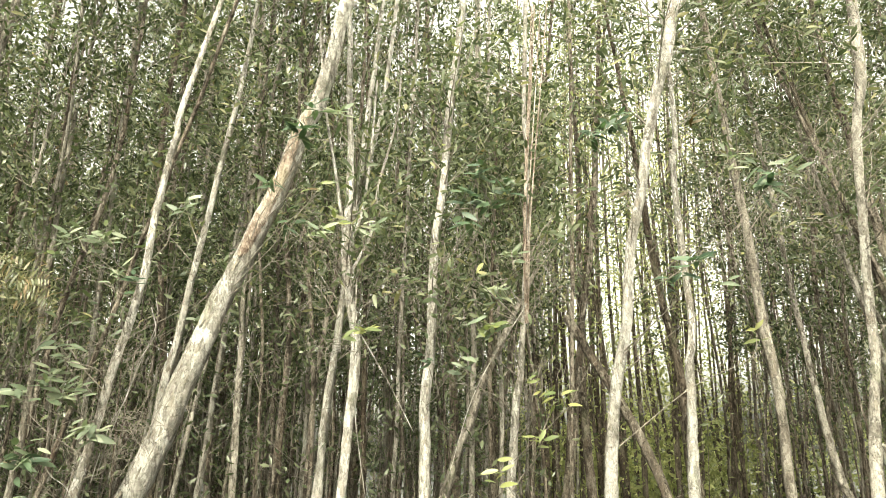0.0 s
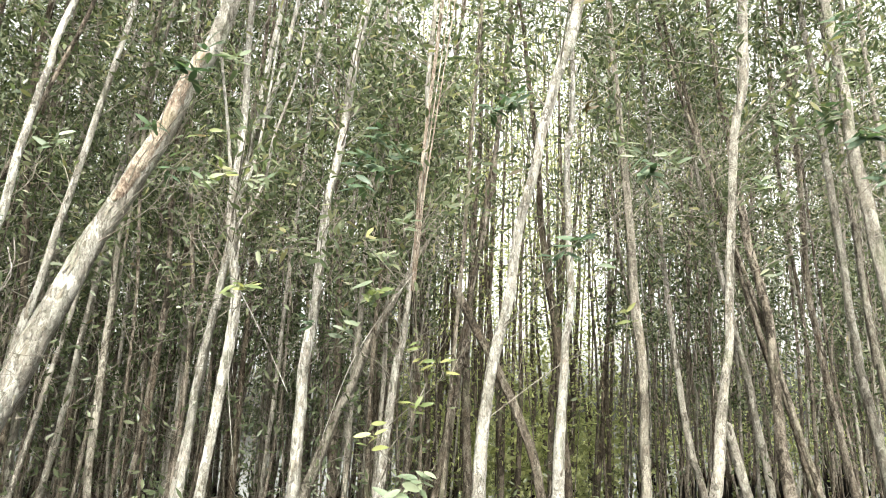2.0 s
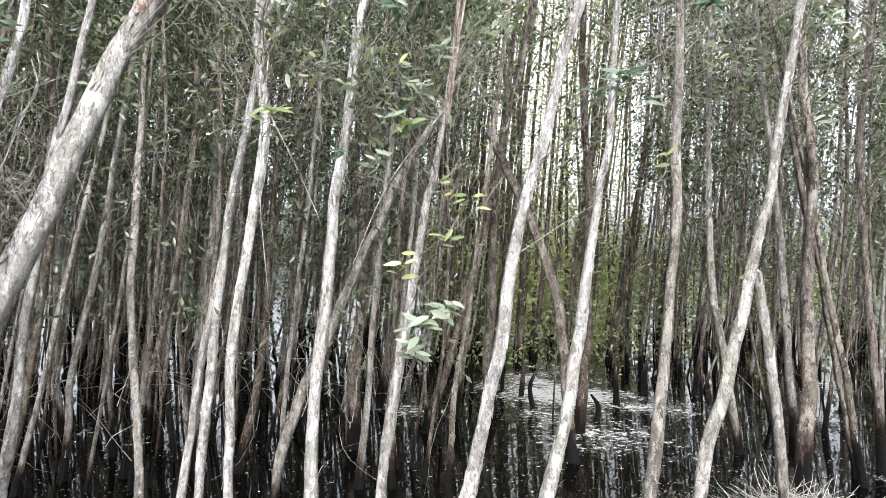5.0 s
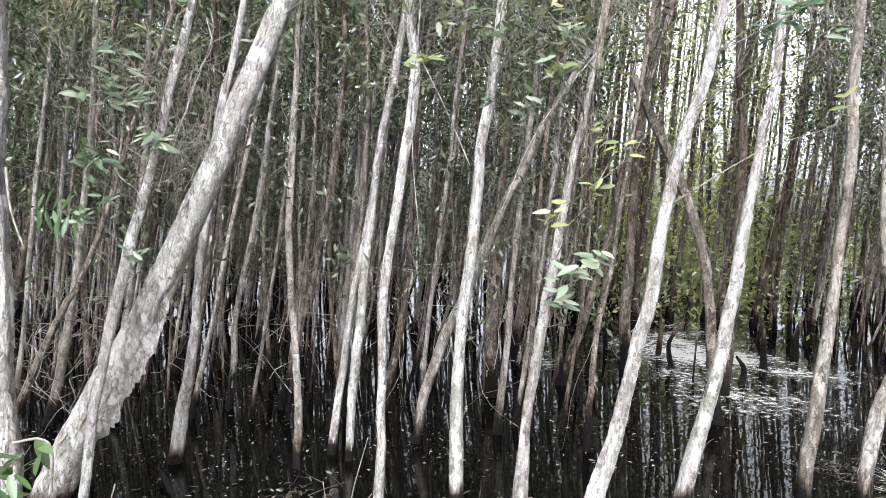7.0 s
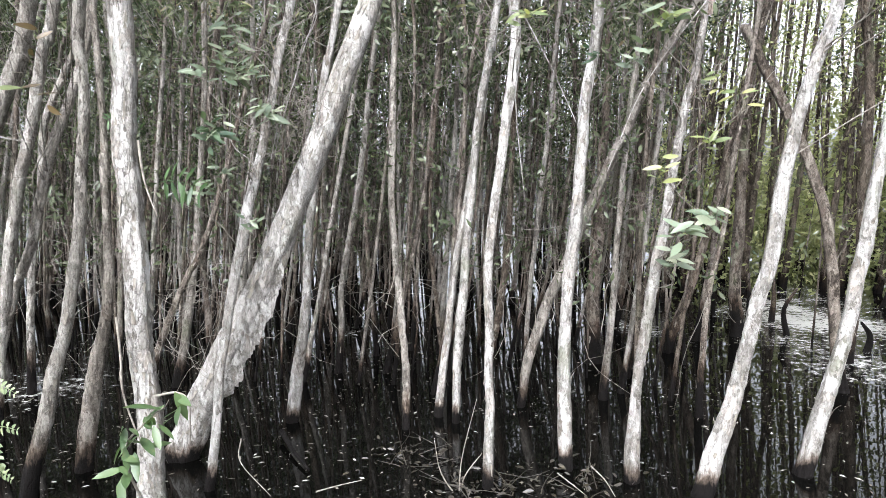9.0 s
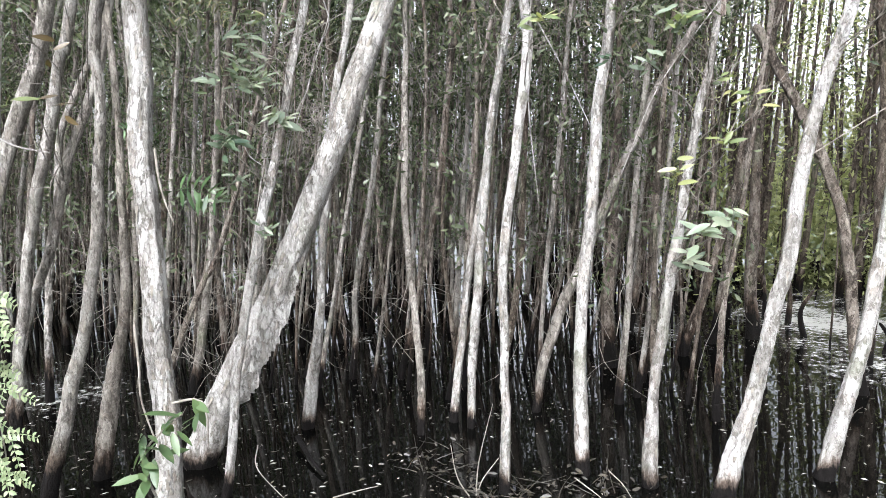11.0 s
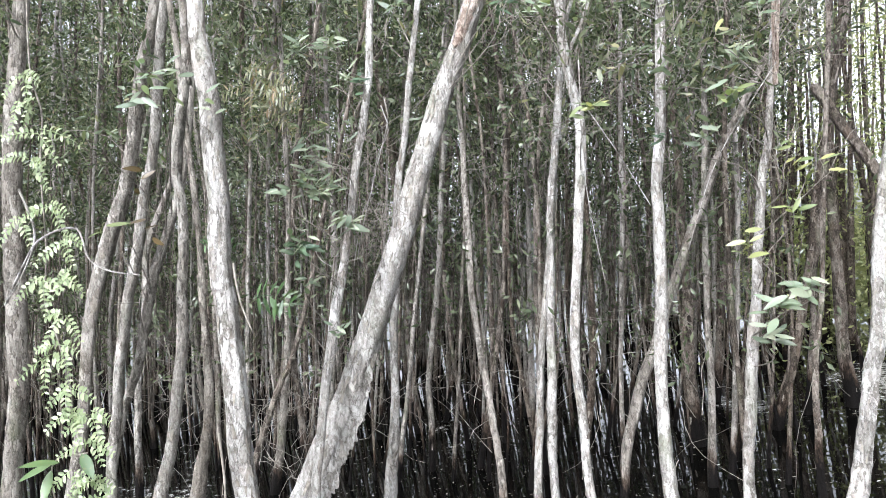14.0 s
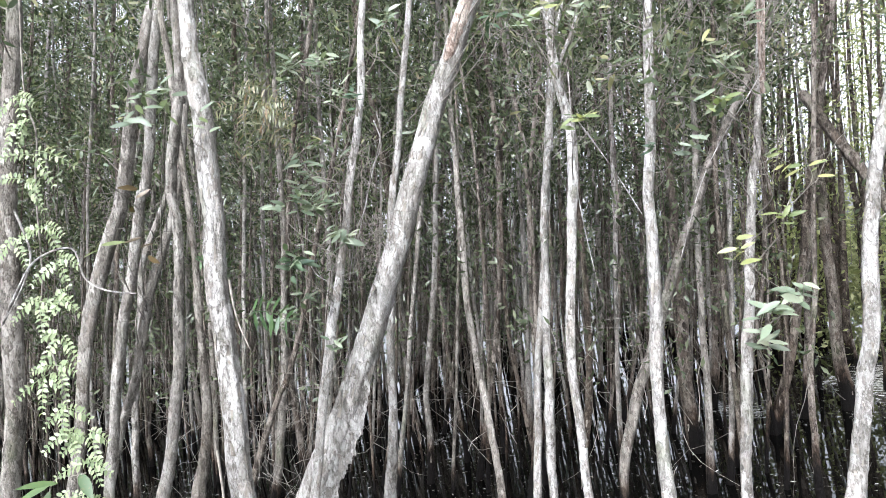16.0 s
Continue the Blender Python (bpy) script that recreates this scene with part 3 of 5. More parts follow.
made = paperbark([(-0.454, 3.3, -0.03, 0.03), (-0.457, 3.32, 0.13, 0.027), (-0.461, 3.34, 0.3, 0.025), (-0.467, 3.37, 0.43, 0.023), (-0.472, 3.39, 0.57, 0.022), (-0.473, 3.41, 0.71, 0.023), (-0.471, 3.43, 0.88, 0.023), (-0.47, 3.45, 1.02, 0.024), (-0.466, 3.47, 1.16, 0.025), (-0.457, 3.5, 1.33, 0.025), (-0.445, 3.53, 1.53, 0.024), (-0.427, 3.56, 1.73, 0.025), (-0.4, 3.59, 1.93, 0.026), (-0.375, 3.62, 2.13, 0.028), (-0.357, 3.65, 2.33, 0.027), (-0.369, 3.67, 2.5, 0.026), (-0.405, 3.72, 2.78, 0.026), (-0.408, 3.74, 2.94, 0.024), (-0.388, 3.8, 3.36, 0.022), (-0.383, 3.9, 3.98, 0.019), (-0.384, 4, 4.68, 0.02)], 0.023, 0.02, BARK_PALE, "slender pale paperbark tree standing in black water", sides=18, seed=103)
dress(made, 2.3, 34, 0.8, 30, 0.082, LEAF_CANOPY)
flakes(made, 80, 0.035)
SLIM = made
made = paperbark([(-0.075, 3.62, 0.15, 0.039), (-0.076, 3.64, 0.37, 0.039), (-0.082, 3.66, 0.58, 0.035), (-0.088, 3.68, 0.79, 0.032), (-0.087, 3.69, 0.93, 0.032), (-0.073, 3.71, 1.1, 0.035), (-0.052, 3.73, 1.32, 0.034), (-0.038, 3.75, 1.52, 0.033), (-0.028, 3.77, 1.73, 0.031), (-0.006, 3.79, 1.94, 0.03), (0.023, 3.81, 2.15, 0.03), (0.051, 3.84, 2.35, 0.029), (0.081, 3.87, 2.73, 0.027), (0.111, 3.9, 2.97, 0.027), (0.146, 3.92, 3.17, 0.025), (0.185, 3.94, 3.37, 0.024), (0.218, 3.96, 3.56, 0.024), (0.256, 3.98, 3.77, 0.028)], 0.033, 0.029, BARK_PALE, "slender pale paperbark tree standing in black water", sides=18, seed=104)
dress(made, 2.3, 22, 0.6, 26, 0.075, LEAF_CANOPY, high=4.1)
flakes(made, 80, 0.035)
MIDDLE = made
made = paperbark([(0.28, 3.51, 0.15, 0.043), (0.287, 3.53, 0.34, 0.033), (0.298, 3.54, 0.48, 0.027), (0.312, 3.55, 0.64, 0.028), (0.329, 3.56, 0.78, 0.029), (0.35, 3.58, 0.96, 0.03), (0.376, 3.59, 1.1, 0.029), (0.411, 3.6, 1.27, 0.027), (0.443, 3.62, 1.49, 0.025), (0.467, 3.63, 1.64, 0.023), (0.491, 3.64, 1.78, 0.023), (0.522, 3.66, 1.97, 0.021), (0.567, 3.67, 2.14, 0.018), (0.624, 3.71, 2.54, 0.015), (0.681, 3.74, 2.91, 0.014), (0.742, 3.78, 3.45, 0.014), (0.798, 3.83, 4.05, 0.015)], 0.031, 0.024, BARK_PALE, "slender pale paperbark tree standing in black water", sides=18, seed=105)
dress(made, 2.3, 22, 0.6, 26, 0.075, LEAF_CANOPY, high=4.1)
flakes(made, 80, 0.035)
KINKED = made
made = paperbark([(0.619, 3.42, 0.01, 0.054), (0.659, 3.43, 0.2, 0.049), (0.713, 3.44, 0.39, 0.043), (0.763, 3.45, 0.58, 0.038), (0.799, 3.46, 0.77, 0.035), (0.833, 3.47, 0.96, 0.035), (0.876, 3.47, 1.14, 0.036), (0.921, 3.49, 1.41, 0.036), (0.955, 3.5, 1.58, 0.034), (0.982, 3.5, 1.74, 0.031), (1.015, 3.51, 1.9, 0.03), (1.069, 3.52, 2.12, 0.03), (1.147, 3.53, 2.37, 0.029), (1.237, 3.55, 2.78, 0.028), (1.329, 3.57, 3.04, 0.028), (1.42, 3.58, 3.35, 0.028), (1.513, 3.59, 3.64, 0.029), (1.618, 3.61, 3.94, 0.032), (1.739, 3.63, 4.3, 0.036)], 0.044, 0.03, BARK_PALE, "slender pale paperbark tree standing in black water", sides=24, seed=106)
dress(made, 2.8, 58, 0.95, 34, 0.08, LEAF_CANOPY)
flakes(made, 130, 0.035)
STRAIGHT = made
made = paperbark([(1.16, 3.74, -0.09, 0.052), (1.223, 3.78, 0.21, 0.047), (1.284, 3.8, 0.45, 0.042), (1.348, 3.83, 0.65, 0.038), (1.412, 3.86, 0.95, 0.038), (1.467, 3.9, 1.21, 0.037), (1.514, 3.92, 1.44, 0.035), (1.55, 3.95, 1.67, 0.031), (1.58, 3.97, 1.82, 0.028), (1.626, 4.01, 2.13, 0.026), (1.71, 4.05, 2.47, 0.023), (1.815, 4.18, 3.55, 0.02), (1.884, 4.21, 3.86, 0.018)], 0.041, 0.027, BARK_PALE, "slender pale paperbark tree standing in black water", sides=18, seed=107)
dress(made, 2.8, 58, 0.95, 34, 0.08, LEAF_CANOPY)
flakes(made, 80, 0.035)
made = paperbark([(1.9, 5.47, 0.41), (1.89, 5.66, 1.02), (1.79, 5.84, 1.64), (1.59, 6.03, 2.25), (1.31, 6.21, 2.87)], 0.041, 0.04, BARK_BROWN, "broken brown trunk leaning across the others", top=2.9, sides=18, seed=108)
flakes(made, 40, 0.04)
made = paperbark([(-0.391, 4.61, 0.14, 0.031), (-0.334, 4.64, 0.39, 0.037), (-0.279, 4.65, 0.55, 0.038), (-0.218, 4.68, 0.76, 0.04), (-0.134, 4.69, 0.95, 0.039), (-0.036, 4.72, 1.2, 0.038), (0.042, 4.74, 1.41, 0.034), (0.109, 4.76, 1.57, 0.032), (0.184, 4.78, 1.75, 0.029), (0.274, 4.79, 1.91, 0.03), (0.382, 4.81, 2.14, 0.033), (0.491, 4.84, 2.36, 0.032), (0.594, 4.85, 2.54, 0.026), (0.69, 4.87, 2.71, 0.02)], 0.03, 0.022, BARK_GREY, "thin brown paperbark stem leaning far over", top=3.4, sides=18, seed=109)
dress(made, 2.4, 4, 0.5, 8, 0.08, LEAF_CANOPY)
flakes(made, 6, 0.045)
made = paperbark([(-0.79, 4.22, 0.29, 0.026), (-0.785, 4.24, 0.44, 0.03), (-0.777, 4.25, 0.62, 0.031), (-0.769, 4.27, 0.84, 0.03), (-0.76, 4.29, 1.09, 0.027), (-0.74, 4.3, 1.28, 0.026), (-0.717, 4.32, 1.52, 0.025), (-0.694, 4.34, 1.77, 0.025), (-0.664, 4.36, 2.02, 0.024), (-0.623, 4.38, 2.26, 0.024), (-0.586, 4.4, 2.5, 0.024), (-0.554, 4.42, 2.7, 0.024)], 0.024, 0.017, BARK_PALE, "slender pale paperbark tree standing in black water", sides=18, seed=110)
dress(made, 2.3, 22, 0.6, 26, 0.075, LEAF_CANOPY, high=4.1)
flakes(made, 80, 0.035)
made = paperbark([(-0.93, 4.31, 0.06), (-0.85, 4.38, 0.94), (-0.7, 4.44, 1.81), (-0.59, 4.51, 2.69), (-0.43, 4.58, 3.56), (-0.21, 4.65, 4.44)], 0.025, 0.017, BARK_PALE, "slender pale paperbark tree standing in black water", sides=18, seed=111)
dress(made, 2.3, 22, 0.6, 26, 0.075, LEAF_CANOPY, high=4.1)
flakes(made, 80, 0.035)
made = paperbark([(-1.11, 4.09, 0.29, 0.025), (-1.125, 4.13, 0.45, 0.023), (-1.147, 4.18, 0.64, 0.023), (-1.178, 4.23, 0.84, 0.022), (-1.215, 4.29, 1.08, 0.021), (-1.249, 4.37, 1.4, 0.021), (-1.276, 4.47, 1.79, 0.023), (-1.301, 4.57, 2.19, 0.023), (-1.319, 4.67, 2.6, 0.019)], 0.027, 0.023, BARK_GREY, "slender grey paperbark tree standing in black water", sides=18, seed=112)
dress(made, 2.3, 34, 0.8, 30, 0.082, LEAF_CANOPY)
flakes(made, 45, 0.035)
made = paperbark([(-1.843, 4.02, 0.24, 0.043), (-1.822, 4.04, 0.44, 0.037), (-1.798, 4.06, 0.64, 0.031), (-1.78, 4.09, 0.89, 0.026), (-1.768, 4.11, 1.09, 0.025), (-1.757, 4.13, 1.28, 0.025), (-1.722, 4.15, 1.53, 0.026), (-1.655, 4.23, 2.33, 0.024), (-1.595, 4.26, 2.65, 0.022)], 0.035, 0.023, BARK_PALE, "slender pale paperbark tree standing in black water", sides=18, seed=113)
dress(made, 2.3, 34, 0.8, 30, 0.082, LEAF_CANOPY)
flakes(made, 80, 0.035)
made = paperbark([(-2.72, 2.75, 0.02, 0.044), (-2.657, 2.75, 0.22, 0.04), (-2.585, 2.76, 0.44, 0.037), (-2.521, 2.76, 0.66, 0.034), (-2.479, 2.77, 0.81, 0.03), (-2.441, 2.77, 0.96, 0.028), (-2.397, 2.77, 1.17, 0.028), (-2.364, 2.78, 1.36, 0.027), (-2.342, 2.78, 1.54, 0.026), (-2.324, 2.78, 1.72, 0.025), (-2.31, 2.79, 1.94, 0.026), (-2.31, 2.79, 2.08, 0.025), (-2.323, 2.79, 2.22, 0.027), (-2.32, 2.8, 2.4, 0.029), (-2.288, 2.8, 2.53, 0.029), (-2.254, 2.81, 2.75, 0.025), (-2.234, 2.81, 2.98, 0.023)], 0.03, 0.027, BARK_GREY, "slender grey paperbark tree standing in black water", sides=18, seed=114)
dress(made, 3.2, 22, 0.7, 28, 0.07, LEAF_CANOPY)
flakes(made, 45, 0.035)
made = paperbark([(-2.664, 3.1, 0.06, 0.046), (-2.647, 3.11, 0.28, 0.048), (-2.63, 3.12, 0.43, 0.044), (-2.604, 3.13, 0.6, 0.038), (-2.566, 3.14, 0.77, 0.031), (-2.537, 3.15, 1.02, 0.026), (-2.534, 3.19, 1.71, 0.02), (-2.527, 3.19, 1.89, 0.018)], 0.034, 0.025, BARK_GREY, "slender grey paperbark tree standing in black water", sides=18, seed=115)
dress(made, 3.2, 22, 0.7, 28, 0.07, LEAF_CANOPY)
flakes(made, 45, 0.035)
made = paperbark([(-3.698, 3.47, 1.33, 0.041), (-3.643, 3.49, 1.58, 0.045), (-3.56, 3.52, 1.89, 0.046), (-3.462, 3.55, 2.21, 0.048), (-3.366, 3.58, 2.52, 0.045), (-3.274, 3.62, 2.94, 0.044), (-3.191, 3.64, 3.27, 0.045), (-3.115, 3.67, 3.56, 0.05)], 0.043, 0.037, BARK_GREY, "slender grey paperbark tree standing in black water", sides=18, seed=116)
dress(made, 2.3, 34, 0.8, 30, 0.082, LEAF_CANOPY)
flakes(made, 45, 0.035)
made = paperbark([(-3.476, 3.38, 0.59, 0.031), (-3.434, 3.4, 0.95, 0.031), (-3.388, 3.41, 1.26, 0.033), (-3.331, 3.43, 1.5, 0.034), (-3.26, 3.44, 1.8, 0.034), (-3.184, 3.46, 2.11, 0.032), (-3.111, 3.47, 2.41, 0.03), (-3.038, 3.49, 2.75, 0.032)], 0.031, 0.025, BARK_GREY, "slender grey paperbark tree standing in black water", sides=18, seed=117)
dress(made, 3.2, 22, 0.7, 28, 0.07, LEAF_CANOPY)
flakes(made, 45, 0.035)
made = paperbark([(-3.518, 3.54, 0.86, 0.024), (-3.437, 3.55, 1.08, 0.03), (-3.341, 3.57, 1.36, 0.033), (-3.241, 3.58, 1.67, 0.033), (-3.146, 3.6, 1.95, 0.031), (-3.057, 3.61, 2.19, 0.029), (-2.97, 3.62, 2.41, 0.028), (-2.89, 3.64, 2.88, 0.028), (-2.822, 3.67, 3.37, 0.028)], 0.033, 0.023, BARK_GREY, "slender grey paperbark tree standing in black water", sides=18, seed=118)
dress(made, 3.2, 22, 0.7, 28, 0.07, LEAF_CANOPY)
flakes(made, 45, 0.035)
GREY = made
made = paperbark([(-3.212, 2.5, 0.79, 0.047), (-3.182, 2.5, 1.11, 0.048), (-3.148, 2.5, 1.47, 0.049), (-3.116, 2.5, 1.83, 0.049), (-3.085, 2.5, 2.19, 0.045), (-3.041, 2.5, 2.68, 0.04), (-2.986, 2.5, 3.17, 0.037)], 0.033, 0.028, BARK_GREY, "slender grey paperbark tree standing in black water", sides=18, seed=119)
dress(made, 2.3, 34, 0.8, 30, 0.082, LEAF_CANOPY)
flakes(made, 45, 0.035)
made = paperbark([(-4.07, 4.21, 0.25), (-4.03, 4.24, 0.84), (-3.96, 4.27, 1.44), (-3.89, 4.3, 2.03), (-3.59, 4.33, 2.63), (-3.5, 4.36, 3.22)], 0.027, 0.02, BARK_GREY, "slender grey paperbark tree standing in black water", sides=18, seed=120)
dress(made, 2.3, 34, 0.8, 30, 0.082, LEAF_CANOPY)
flakes(made, 45, 0.035)
made = paperbark([(2.069, 3.57, 0.26, 0.037), (2.124, 3.59, 0.59, 0.037), (2.19, 3.6, 0.84, 0.037), (2.271, 3.62, 1.15, 0.035), (2.335, 3.63, 1.36, 0.032), (2.375, 3.64, 1.49, 0.031), (2.413, 3.65, 1.63, 0.03), (2.456, 3.66, 1.76, 0.028), (2.501, 3.66, 1.9, 0.026), (2.552, 3.67, 2.07, 0.025), (2.612, 3.7, 2.5, 0.025), (2.668, 3.71, 2.75, 0.025), (2.725, 3.73, 2.97, 0.025), (2.8, 3.75, 3.28, 0.025), (2.893, 3.77, 3.64, 0.027), (3.001, 3.79, 4.08, 0.033)], 0.039, 0.024, BARK_GREY, "slender grey paperbark tree standing in black water", sides=18, seed=121)
dress(made, 2.8, 58, 0.95, 34, 0.08, LEAF_CANOPY)
flakes(made, 45, 0.035)
FORKED = made
made = paperbark([(2.623, 3.75, 0.85, 0.029), (2.591, 3.74, 1.03, 0.029), (2.56, 3.73, 1.19, 0.029), (2.526, 3.72, 1.4, 0.028), (2.488, 3.7, 1.6, 0.026)], 0.03, 0.024, BARK_GREY, "short pale paperbark stem leaning on its neighbour", top=1.8, sides=18, seed=122)
flakes(made, 6, 0.045)
made = paperbark([(1.909, 3.92, 0.04, 0.038), (1.95, 3.94, 0.28, 0.039), (2.006, 3.97, 0.61, 0.037), (2.056, 4.01, 0.95, 0.034), (2.085, 4.03, 1.21, 0.031), (2.102, 4.05, 1.45, 0.031), (2.124, 4.07, 1.66, 0.029), (2.151, 4.1, 1.95, 0.028), (2.172, 4.12, 2.2, 0.029)], 0.03, 0.019, BARK_GREY, "slender grey paperbark tree standing in black water", sides=18, seed=123)
dress(made, 2.8, 58, 0.95, 34, 0.08, LEAF_CANOPY)
flakes(made, 45, 0.035)
made = paperbark([(4.024, 4.33, 0.64, 0.04), (4.033, 4.35, 0.9, 0.035), (4.04, 4.36, 1.15, 0.032), (4.038, 4.37, 1.42, 0.032), (4.022, 4.39, 1.71, 0.032), (4.012, 4.4, 2, 0.031), (4.022, 4.41, 2.29, 0.03)], 0.03, 0.023, BARK_GREY, "slender grey paperbark tree standing in black water", sides=18, seed=124)
dress(made, 2.8, 58, 0.95, 34, 0.08, LEAF_CANOPY)
flakes(made, 45, 0.035)
made = paperbark([(3.986, 4.01, 0.68, 0.042), (4.008, 4.02, 0.93, 0.043), (4.028, 4.02, 1.18, 0.041), (4.033, 4.03, 1.44, 0.039), (4.016, 4.03, 1.6, 0.039), (4.007, 4.04, 1.84, 0.041), (4.021, 4.04, 2.14, 0.044), (4.042, 4.05, 2.33, 0.049)], 0.036, 0.031, BARK_GREY, "slender grey paperbark tree standing in black water", sides=18, seed=125)
dress(made, 2.8, 58, 0.95, 34, 0.08, LEAF_CANOPY)
flakes(made, 45, 0.035)
made = paperbark([(3.384, 4.53, 0.67, 0.05), (3.397, 4.54, 0.89, 0.046), (3.408, 4.56, 1.19, 0.043), (3.416, 4.57, 1.47, 0.041), (3.43, 4.59, 1.7, 0.037), (3.449, 4.6, 2, 0.035), (3.461, 4.62, 2.39, 0.035)], 0.037, 0.024, BARK_BROWN, "slender grey-brown paperbark tree standing in black water", sides=18, seed=126)
dress(made, 2.8, 58, 0.95, 34, 0.08, LEAF_CANOPY)
flakes(made, 45, 0.035)
made = paperbark([(3.79, 4.62, 0.67), (3.62, 4.64, 1.49), (3.48, 4.67, 2.31)], 0.027, 0.018, BARK_BROWN, "slender grey-brown paperbark tree standing in black water", sides=18, seed=127)
dress(made, 2.8, 58, 0.95, 34, 0.08, LEAF_CANOPY)
flakes(made, 45, 0.035)
made = paperbark([(4.24, 4.92, 0.73), (4.2, 4.94, 1.42), (4.15, 4.96, 2.1), (4.16, 4.98, 2.79), (4.25, 5.0, 3.47)], 0.031, 0.023, BARK_BROWN, "slender grey-brown paperbark tree standing in black water", sides=18, seed=128)
dress(made, 2.8, 58, 0.95, 34, 0.08, LEAF_CANOPY)
flakes(made, 45, 0.035)
made = paperbark([(0.11, 5.9, 0.01), (0.11, 5.91, 0.6), (0.14, 5.92, 1.2), (0.17, 5.94, 1.8), (0.2, 5.95, 2.4)], 0.061, 0.03, BARK_BROWN, "slender grey-brown paperbark tree standing in black water", sides=18, seed=129)
dress(made, 2.3, 34, 0.8, 30, 0.082, LEAF_CANOPY)
flakes(made, 45, 0.035)
made = paperbark([(0.8, 6.4, 0.01), (1.05, 6.48, 0.77), (1.24, 6.55, 1.53)], 0.041, 0.03, BARK_BROWN, "slender grey-brown paperbark tree standing in black water", sides=18, seed=130)
dress(made, 2.3, 34, 0.8, 30, 0.082, LEAF_CANOPY)
flakes(made, 45, 0.035)
made = paperbark([(1.56, 7.2, 0.03), (1.54, 7.2, 0.58), (1.55, 7.2, 1.14), (1.55, 7.2, 1.69), (1.6, 7.2, 2.25), (1.64, 7.2, 2.8)], 0.062, 0.037, BARK_BROWN, "slender grey-brown paperbark tree standing in black water", sides=18, seed=131)
dress(made, 2.3, 34, 0.8, 30, 0.082, LEAF_CANOPY)
flakes(made, 45, 0.035)
made = paperbark([(2.27, 6.3, 0.04), (2.32, 6.3, 0.69), (2.34, 6.3, 1.34), (2.34, 6.3, 1.99), (2.31, 6.3, 2.64), (2.27, 6.3, 3.3)], 0.049, 0.033, BARK_BROWN, "slender grey-brown paperbark tree standing in black water", sides=18, seed=132)
dress(made, 2.8, 58, 0.95, 34, 0.08, LEAF_CANOPY)
flakes(made, 45, 0.035)
made = paperbark([(0.78, 4.6, 0.07), (0.83, 4.64, 0.8), (0.94, 4.68, 1.54)], 0.021, 0.015, BARK_BROWN, "slender grey-brown paperbark tree standing in black water", sides=18, seed=133)
dress(made, 2.3, 34, 0.8, 30, 0.082, LEAF_CANOPY)
flakes(made, 45, 0.035)
made = paperbark([(-1.99, 5.2, 0.02), (-1.94, 5.21, 0.73), (-1.82, 5.23, 1.44), (-1.71, 5.24, 2.14)], 0.027, 0.021, BARK_GREY, "slender grey paperbark tree standing in black water", sides=18, seed=134)
dress(made, 2.3, 34, 0.8, 30, 0.082, LEAF_CANOPY)
flakes(made, 45, 0.035)
made = paperbark([(-0.71, 5.32, 0.31), (-0.59, 5.35, 0.99), (-0.56, 5.38, 1.68)], 0.034, 0.021, BARK_BROWN, "slender grey-brown paperbark tree standing in black water", sides=18, seed=135)
dress(made, 2.3, 34, 0.8, 30, 0.082, LEAF_CANOPY)
flakes(made, 45, 0.035)
made = paperbark([(-3.07, 4.61, 0.19), (-2.97, 4.64, 0.84), (-2.89, 4.67, 1.48), (-2.85, 4.71, 2.12)], 0.033, 0.023, BARK_GREY, "slender grey paperbark tree standing in black water", sides=18, seed=136)
dress(made, 2.3, 34, 0.8, 30, 0.082, LEAF_CANOPY)
flakes(made, 45, 0.035)
made = paperbark([(-2.97, 5.21, 0.19), (-2.86, 5.24, 0.85), (-2.81, 5.28, 1.52), (-2.76, 5.31, 2.18)], 0.033, 0.022, BARK_GREY, "slender grey paperbark tree standing in black water", sides=18, seed=137)
dress(made, 2.3, 34, 0.8, 30, 0.082, LEAF_CANOPY)
flakes(made, 45, 0.035)
made = paperbark([(-2.96, 4.12, 0.33), (-2.7, 4.15, 0.91), (-2.45, 4.17, 1.48)], 0.027, 0.016, BARK_BROWN, "slender grey-brown paperbark tree standing in black water", sides=18, seed=138)
dress(made, 2.3, 34, 0.8, 30, 0.082, LEAF_CANOPY)
flakes(made, 45, 0.035)
made = paperbark([(4.352, 4.52, 0.59, 0.023), (4.368, 4.52, 0.81, 0.026), (4.382, 4.53, 1.12, 0.028), (4.377, 4.54, 1.41, 0.027), (4.353, 4.55, 1.71, 0.027), (4.333, 4.56, 2.01, 0.026), (4.325, 4.57, 2.29, 0.026)], 0.034, 0.025, BARK_GREY, "slender grey paperbark tree standing in black water", sides=18, seed=140)
dress(made, 2.8, 58, 0.95, 34, 0.08, LEAF_CANOPY)
flakes(made, 45, 0.035)
made = paperbark([(4.493, 4.32, 0.62, 0.029), (4.463, 4.33, 0.87, 0.029), (4.445, 4.33, 1.14, 0.028), (4.437, 4.34, 1.42, 0.026), (4.433, 4.35, 1.71, 0.025), (4.443, 4.36, 2.15, 0.025)], 0.034, 0.025, BARK_GREY, "slender grey paperbark tree standing in black water", sides=18, seed=141)
dress(made, 2.8, 58, 0.95, 34, 0.08, LEAF_CANOPY)
flakes(made, 45, 0.035)
made = paperbark([(4.245, 6.03, 0.89, 0.035), (4.209, 6.04, 1.33, 0.035), (4.173, 6.05, 1.71, 0.034), (4.158, 6.06, 2.09, 0.031)], 0.034, 0.025, BARK_GREY, "slender grey paperbark tree standing in black water", sides=18, seed=142)
dress(made, 2.8, 58, 0.95, 34, 0.08, LEAF_CANOPY)
flakes(made, 45, 0.035)
